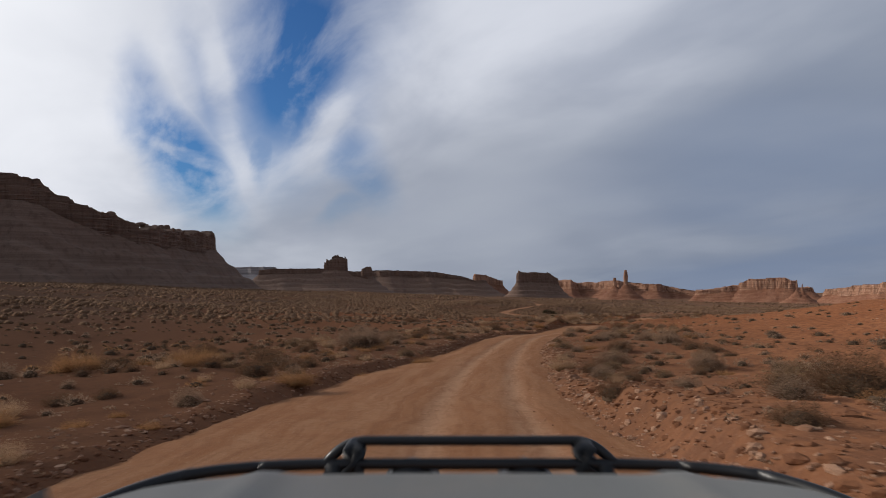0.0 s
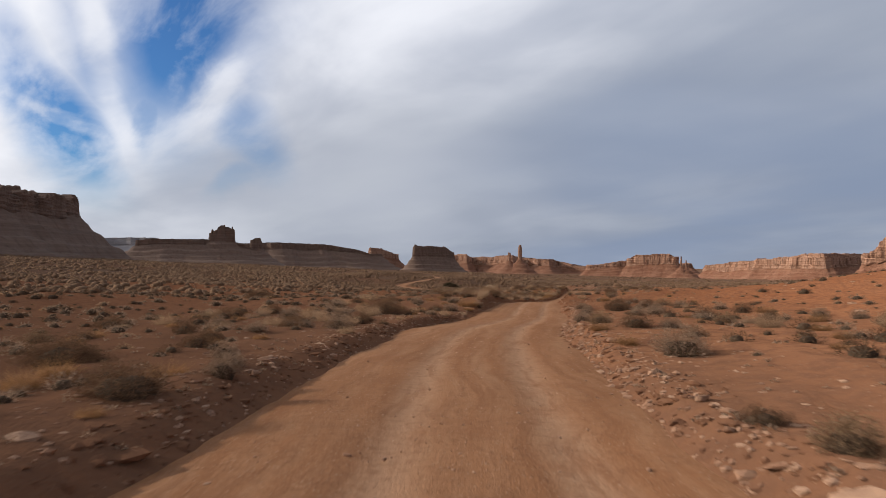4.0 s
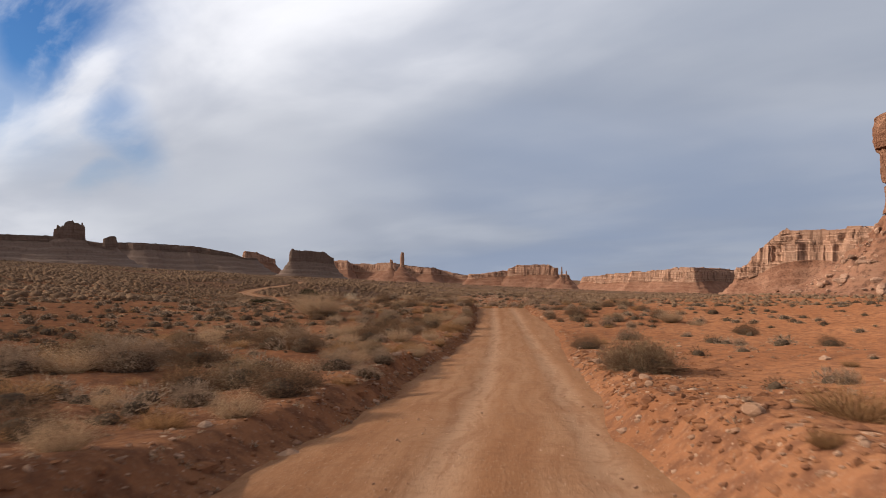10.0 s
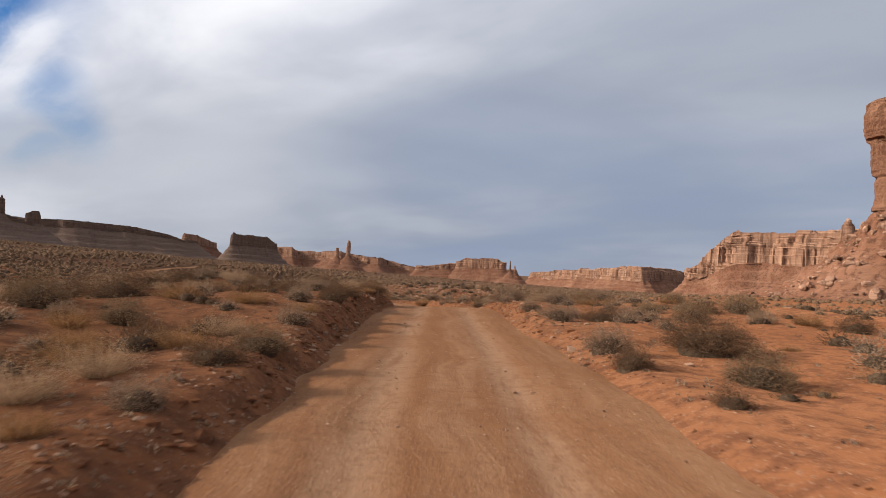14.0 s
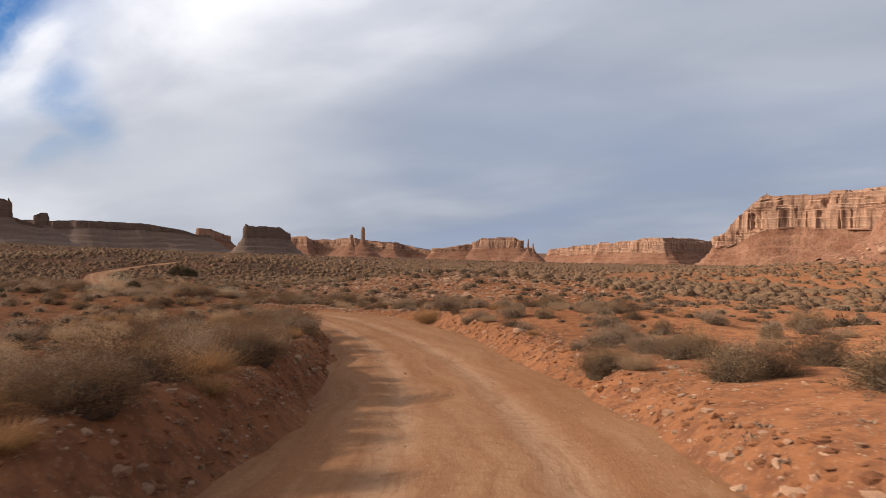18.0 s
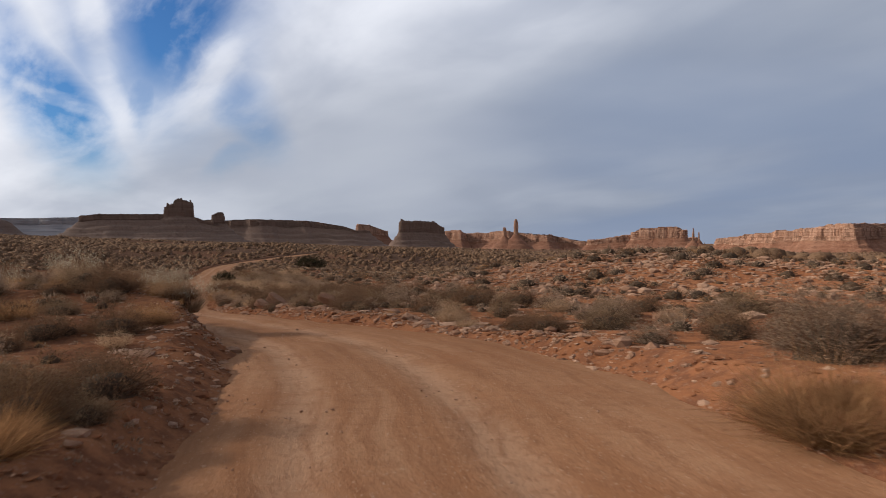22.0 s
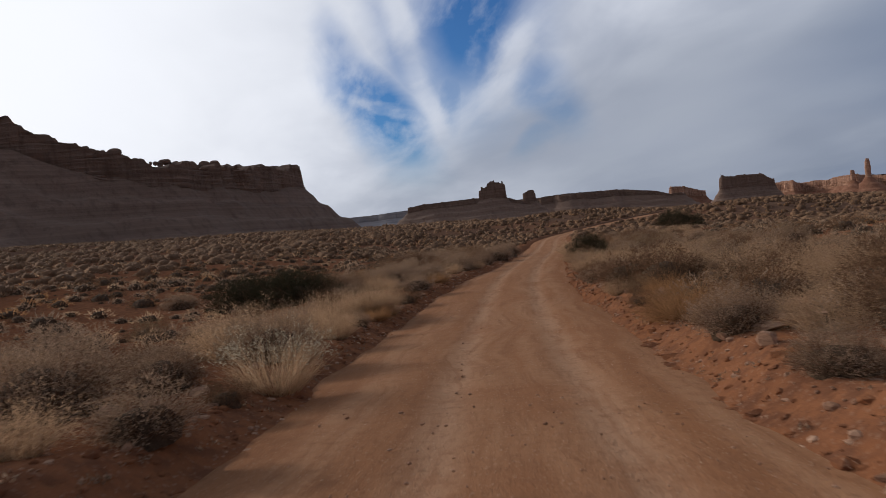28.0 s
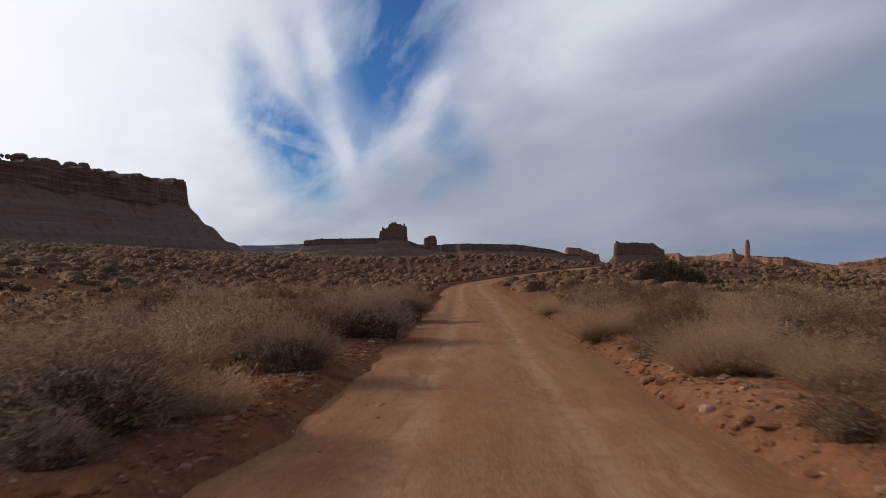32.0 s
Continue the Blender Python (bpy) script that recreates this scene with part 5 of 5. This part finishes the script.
def brush_cover(d, y):
    """How thickly plants stand, by distance from the middle of the track (left is negative)."""
    left = np.interp(y, (-10, 30, 60, 90, 100, 125, 160, 186, 206, 232, 246), (0.50, 0.52, 0.50, 0.52, 0.78, 0.88, 0.95, 0.85, 0.50, 0.50, 0.85))
    right = np.interp(y, (-10, 30, 55, 64, 92, 100, 114, 119, 126, 134, 160, 180, 200, 600), (0.36, 0.40, 0.26, 0.12, 0.10, 0.16, 0.10, 0.06, 0.10, 0.36, 0.42, 0.60, 0.85, 0.85))
    right = np.where(d > 13, np.maximum(right, np.interp(y, (40, 62, 118, 140), (0.38, 0.10, 0.10, 0.38))), right)
    c = np.where(d < 0, left, right)
    thick = smooth(-0.35, 0.55, fractal(d, y, 9, 3, 77))
    stony = np.exp(-(((y - 216) / 15.0) ** 2 + ((d - 22) / 13.0) ** 2))
    return np.minimum(c * (0.48 + 0.65 * thick) * (1 - 0.85 * stony), 1)


def tall_at(y):
    return np.interp(y, (-10, 60, 95, 130, 200, 214, 300), (0.46, 0.44, 0.54, 0.56, 0.55, 0.86, 0.88))


KINDS = "sdrwg"


def kind_share(y, d):
    if y > 216 and d > 0:
        return (0.24, 0.20, 0.26, 0.26, 0.04)
    if y > 216:
        return (0.42, 0.22, 0.10, 0.20, 0.06)
    if y > 190:
        return (0.30, 0.46, 0.10, 0.06, 0.08)
    if d < 0:
        return (0.24, 0.22, 0.34, 0.13, 0.07)
    return (0.36, 0.24, 0.20, 0.08, 0.12)


PLANTS_ON_BANK = ((47.0, 191.7, 0.85, "p"), (46.7, 191.4, 0.75, "p"), (46.8, 191.6, 0.6, "d"), (46.6, 191.6, 0.6, "r"), (39.9, 204.7, 1.5, "p"), (40.6, 205.5, 1.25, "p"), (39.3, 200.0, 1.1, "p"), (41.3, 207.2, 0.8, "d"), (41.1, 209.0, 0.9, "s"), (40.4, 210.6, 0.9, "d"), (39.9, 212.4, 0.85, "s"),
                  (38.8, 206.5, 0.9, "s"), (38.0, 203.5, 0.8, "d"), (51.4, 201.6, 1.0, "d"), (50.6, 203.2, 0.8, "s"), (38.5, 248.8, 1.0, "d"), (39.2, 250.6, 1.1, "w"), (34.2, 229.6, 1.1, "w"), (32.6, 240.9, 0.75, "r"), (56.1, 181.6, 1.0, "s"))
for x, y, height, kind in PLANTS_ON_BANK:
    shrub(kind, x, y, height, WIDE[kind], True)
for x, y in ((27.6, 235.3), (28.9, 235.0), (26.4, 235.2)):
    shrub("J", x, y, 1.5, 1.45, True)
shrub("J", 38.7, 249.0, 1.55, 0.85, True)
shrub("J", 39.2, 249.2, 1.35, 0.85, True)

random.seed(23)
placed = [(p[0], p[1]) for p in PLANTS]
count = {k: 0 for k in KINDS}
for _ in range(9000):
    y = random.uniform(-5, 272)
    side = random.choice((-1, 1))
    d = side * (float(track_edge(side, y)) + 0.4 + random.random() ** 1.35 * 9.0)
    x = float(road_x(y)) + d / float(road_tilt(y))
    if random.random() > float(brush_cover(np.array(d), np.array(y))) * 0.95:
        continue
    if any(abs(px - x) < 0.75 and abs(py - y) < 0.75 for px, py in placed):
        continue
    kind = random.choices(KINDS, kind_share(y, d))[0]
    if count[kind] >= 295:
        continue
    count[kind] += 1
    placed.append((x, y))
    h = float(tall_at(y)) * random.uniform(0.55, 1.35) * (0.8 if kind == "r" else 1.0) * (0.75 if abs(d) < float(track_edge(side, y)) + 0.9 else 1.0)
    shrub(kind, x, y, h, WIDE[kind] * random.uniform(0.9, 1.2))


# brush crowding the cut bank on the outside of the bend
for k in range(70):
    y = random.uniform(155, 182)
    d = -(float(track_edge(-1, y)) + 0.9 + abs(random.gauss(0, 1.3)))
    shrub(random.choice("sdrrrg"), float(road_x(y)) + d / float(road_tilt(y)), y, random.uniform(0.35, 0.72), random.uniform(1.0, 1.35), k % 2 == 0)


def clumps(seed, spikes, short=False, tall=1.0, number=10):
    """The twigs of rounded bushes for further off, one metre high; short ones only fringe a dense heart."""
    rng, out = np.random.default_rng(seed), []
    for _ in range(number):
        a, t = rng.uniform(0, 2 * math.pi, spikes), np.arccos(rng.uniform(0.0, 1, spikes))
        r = rng.uniform(0.5, 0.98, spikes)
        c = np.stack([np.cos(a) * np.sin(t) * r * 0.95, np.sin(a) * np.sin(t) * r * 0.95, np.cos(t) * r * 0.78], -1)
        d = c / np.linalg.norm(c, axis=1)[:, None] + rng.normal(0, 0.5, (spikes, 3)) + [0, 0, 0.25]
        d /= np.linalg.norm(d, axis=1)[:, None]
        s = np.cross(d, rng.normal(size=(spikes, 3)))
        s /= np.linalg.norm(s, axis=1)[:, None]
        L = rng.uniform(0.28, 0.5, spikes)[:, None] * (30 / spikes) ** 0.36 * (0.72 if short else 1.0)
        wide = 0.32 * (20 / (spikes + 12)) ** (0.5 if spikes < 100 else 0.57)
        root = 0.78 if short else 0.72
        V = np.stack([c * root - s * L * wide, c * root + s * L * wide, c * root + d * L * 0.85], 1).reshape(-1, 3)
        V[:, 2] = np.maximum(V[:, 2], -0.05)
        F = np.arange(spikes * 3).reshape(-1, 3)
        out.append(V * [1, 1, tall])
    return out, F


def far_brush(seed, n, near, reach, y0, y1, spikes, ring, grow, label, straw, core, by_edge=False):
    """Brush spread over a strip of ground: twigs of four kinds over cores darkened as inner shade."""
    rng = np.random.default_rng(seed)
    ys = rng.uniform(y0, y1, n)
    side = rng.choice([-1, 1], n)
    d = side * (rng.uniform(near, reach, n) + (track_edge(side, ys) if by_edge else 0))
    xs = road_x(ys) + d / road_tilt(ys)
    ok = rng.uniform(0, 1, n) < brush_cover(d, ys)
    xs, ys, d = xs[ok], ys[ok], d[ok]
    pick = np.clip(rng.uniform(0, 1, len(xs)) + 0.12 * fractal(xs, ys, 30, 2, 51), 0, 0.999)
    pale = np.where(ys > 224, np.where(d < 0, 0.26, 0.22), straw)
    dark = np.where(ys > 224, 0.34, 0.46)
    which = np.where(pick < dark, 0, np.where(pick < dark + pale, 1, np.where(pick < dark + pale + straw, 2, 3)))
    sizes = np.zeros(len(xs))
    for number, kind in enumerate("dwrs"):
        m = which == number
        shapes, faces = clumps(seed + ord(kind), spikes, spikes < 60, 0.9 if by_edge else 0.75)
        size = tall_at(ys[m]) * np.minimum(rng.lognormal(-0.12, 0.48 if by_edge else 0.58, m.sum()), 1.6 if by_edge else 2.0) * grow * (0.75 if kind in "rw" else 1.0)
        scatter("brush_" + {"s": "sage", "d": "dark", "r": "russet", "w": "straw"}[kind], label, "brush", shapes, faces, xs[m], ys[m], size, PLANT[kind], seed + 3, 0.02, False)
        sizes[m] = size
    # darker cores put the shade between twigs into the colour
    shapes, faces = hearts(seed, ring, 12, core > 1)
    scatter("brush_core", "dark core coloured as inner shade of " + label, "brush", shapes, faces, xs, ys, sizes * core, PLANT["i" if core < 0.9 else "m"], seed + 3, 0.02, False)


far_brush(60, 7500, 1.8, 11, -8, 300, 220, 6, 0.85, "dry scrub standing close to the track", 0.08, 0.52, True)
far_brush(61, 15000, 13, 36, -8, 300, 110, 5, 0.80, "desert scrub spread over the red flats", 0.10, 0.60)
far_brush(62, 50000, 34, 95, -10, 430, 24, 4, 0.88, "desert scrub over the red flats", 0.08, 0.95)
far_brush(65, 60000, 90, 300, -10, 620, 5, 4, 0.85, "desert scrub far over the red flats", 0.06, 1.1)
far_brush(63, 18000, 3, 34, 285, 620, 20, 4, 0.85, "desert scrub in the valley ahead", 0.10, 0.95)
far_brush(64, 36000, 20, 900, 470, 1500, 2, 4, 1.2, "distant scrub on the valley floor", 0.04, 1.1)


rng = np.random.default_rng(71)
ys = rng.uniform(-6, 275, 11000)
d = rng.choice([-1, 1], 11000)
d = d * (track_edge(d, ys) + 0.1 + rng.uniform(0, 1, 11000) ** 1.5 * 11)
ok = rng.uniform(0, 1, 11000) < 0.25 + brush_cover(d, ys)
shapes, faces = clumps(72, 16)
scatter("dry_grass", "small dry tufts and litter between the shrubs", "grass", shapes, faces, (road_x(ys) + d)[ok], ys[ok], rng.uniform(0.04, 0.12, ok.sum()), PLANT["s"], 73, 0.02)


# ---- the vehicle ----
def plain(name, colour, rough, metal=0.0, dust=(0.45, 0.30, 0.2), amount=0.3):
    def paint(n, p):
        big, small = n.noise(p, 2.2, 4, 0.6), n.noise(p, 45.0, 4, 0.7)
        c = n.mix(n.ramp(big, 0.4, 0.7, 0, amount), colour, dust)
        return n.mix(n.ramp(small, 0.62, 0.74, 0, amount * 1.6), c, tuple(0.5 * v for v in dust)), None

    m = material(name, paint, rough, 0, 0, 0.4)
    m.node_tree.nodes["Principled BSDF"].inputs["Metallic"].default_value = metal
    return m


PAINT = plain("dusty_silver_paint", (0.15, 0.15, 0.14), 0.55, 0.0, (0.22, 0.185, 0.15), 0.4)
BLACK = plain("black_steel", (0.012, 0.012, 0.013), 0.38, 0.0, (0.05, 0.04, 0.035), 0.2)
RUBBER = plain("tyre_rubber", (0.02, 0.02, 0.02), 0.9)
GLASS = plain("lamp_glass", (0.10, 0.11, 0.12), 0.12, 0.0, (0.2, 0.17, 0.14), 0.15)


def tube(name, points, radius, mat, parent, sides=14):
    pts = [Vector(p) for p in points]
    rows = []
    for k, p in enumerate(pts):
        d = (pts[min(k + 1, len(pts) - 1)] - pts[max(k - 1, 0)]).normalized()
        a = d.cross(Vector((0, 0.3, 1))).normalized()
        b = d.cross(a)
        rows.append([p + radius * (a * math.cos(t) + b * math.sin(t)) for t in np.linspace(0, 2 * math.pi, sides, endpoint=False)])
    rows = [[pts[0]] * sides] + rows + [[pts[-1]] * sides]
    return mesh_object(name, np.array([[v[:] for v in r] for r in rows]).reshape(-1, 3), grid_faces(len(rows), sides, True), mat, parent)


def rounded(points, steps=6, cut=0.06):
    """A path with its corners rounded."""
    out, pts = [Vector(points[0])], [Vector(p) for p in points]
    for a, b, c in zip(pts, pts[1:], pts[2:]):
        p, q = b + (a - b).normalized() * cut, b + (c - b).normalized() * cut
        for t in np.linspace(0, 1, steps):
            out.append(p * (1 - t) ** 2 + b * 2 * t * (1 - t) + q * t * t)
    return out + [pts[-1]]


def build_vehicle():
    car = thing("vehicle", "dusty silver off-road vehicle with a black bull bar", "vehicle", (0.035, 0, 0))
    car.matrix_world = pose(0.01, 0.0, -1.6, 0, 0.3, -1.4)
    h = 1.6
    # bonnet and wings
    u, v = np.linspace(-1, 1, 61), np.linspace(0, 1, 40)
    U, V = np.meshgrid(u, v)
    X = U * (0.96 + 0.06 * (1 - V))
    Y = 0.55 + 1.23 * V - 0.10 * np.abs(U) ** 3.0 * V
    drop = 0.012 * U ** 2 + 0.17 * np.maximum(np.abs(U) - 0.62, 0) ** 1.6 * 1.1 + 0.10 * np.maximum(V - 0.94, 0) ** 1.5 * 12
    ridge = 0.014 * np.exp(-((np.abs(U) - 0.52) / 0.05) ** 2)
    Z = h - 0.432 - 0.030 * V - drop + ridge
    mesh_object("bonnet", np.stack([X, Y, Z], -1).reshape(-1, 3), grid_faces(40, 61), PAINT, car)
    for s in (-1, 1):
        rows = []
        for k, zz in enumerate((0.0, -0.10, -0.25, -0.42)):
            out = 0.93 + 0.03 + 0.05 * math.sin(k)
            rows.append([(s * (X[0, -1] if k == 0 else out), yy, Z[0, -1] + zz) for yy in np.linspace(0.55, 1.68, 12)])
        mesh_object("wing", np.array(rows).reshape(-1, 3), grid_faces(4, 12), PAINT, car)
    front = np.array([[(xx, 1.70 + 0.08 * (1 - (xx / 0.9) ** 2), zz) for xx in np.linspace(-0.9, 0.9, 21)] for zz in (0.55, 0.7, 0.9, 1.04)])
    mesh_object("grille_panel", front.reshape(-1, 3), grid_faces(4, 21), BLACK, car)
    bumper = [(-0.92, 1.5, 0.55), (-0.9, 1.8, 0.55), (0.9, 1.8, 0.55), (0.92, 1.5, 0.55)]
    tube("bumper", rounded(bumper, 6, 0.12), 0.11, BLACK, car)
    # bar: a long tube that sweeps back at both ends, and a raised hoop
    bar = tube("bull_bar", rounded([(-0.90, 1.52, h - 0.515), (-0.79, 1.70, h - 0.480), (-0.66, 1.82, h - 0.479), (-0.45, 1.87, h - 0.478), (0.45, 1.87, h - 0.478), (0.66, 1.82, h - 0.479), (0.79, 1.70, h - 0.480), (0.90, 1.52, h - 0.515)], 8, 0.12), 0.016, BLACK, car)
    tube("hoop", rounded([(-0.385, 1.87, h - 0.478), (-0.325, 1.885, h - 0.420), (0.325, 1.885, h - 0.420), (0.385, 1.87, h - 0.478)], 8, 0.05), 0.0135, BLACK, bar)
    for s in (-1, 1):
        tube("bracket", [(s * 0.305, 1.885, h - 0.440), (s * 0.305, 1.86, h - 0.45), (s * 0.305, 1.84, h - 0.49), (s * 0.305, 1.84, h - 0.62)], 0.031, BLACK, bar)
        tube("upright", [(s * 0.36, 1.87, h - 0.475), (s * 0.36, 1.85, 0.7), (s * 0.36, 1.80, 0.5)], 0.026, BLACK, bar)
        lamp = tube("spot_lamp", [(s * 0.155, 1.85, h - 0.572), (s * 0.155, 1.97, h - 0.572)], 0.088, BLACK, car, 24)
        tube("lens", [(s * 0.155, 1.971, h - 0.572), (s * 0.155, 1.978, h - 0.572)], 0.075, GLASS, lamp, 24)
        wheel = tube("wheel", [(s * 0.66, 1.05, 0.37), (s * 0.90, 1.05, 0.37)], 0.20, BLACK, car, 24)
        ring = np.linspace(0, 2 * math.pi, 40)
        tube("tyre", [(s * 0.78, 1.05 + 0.28 * math.cos(t), 0.375 + 0.28 * math.sin(t)) for t in ring], 0.10, RUBBER, wheel, 12)


build_vehicle()
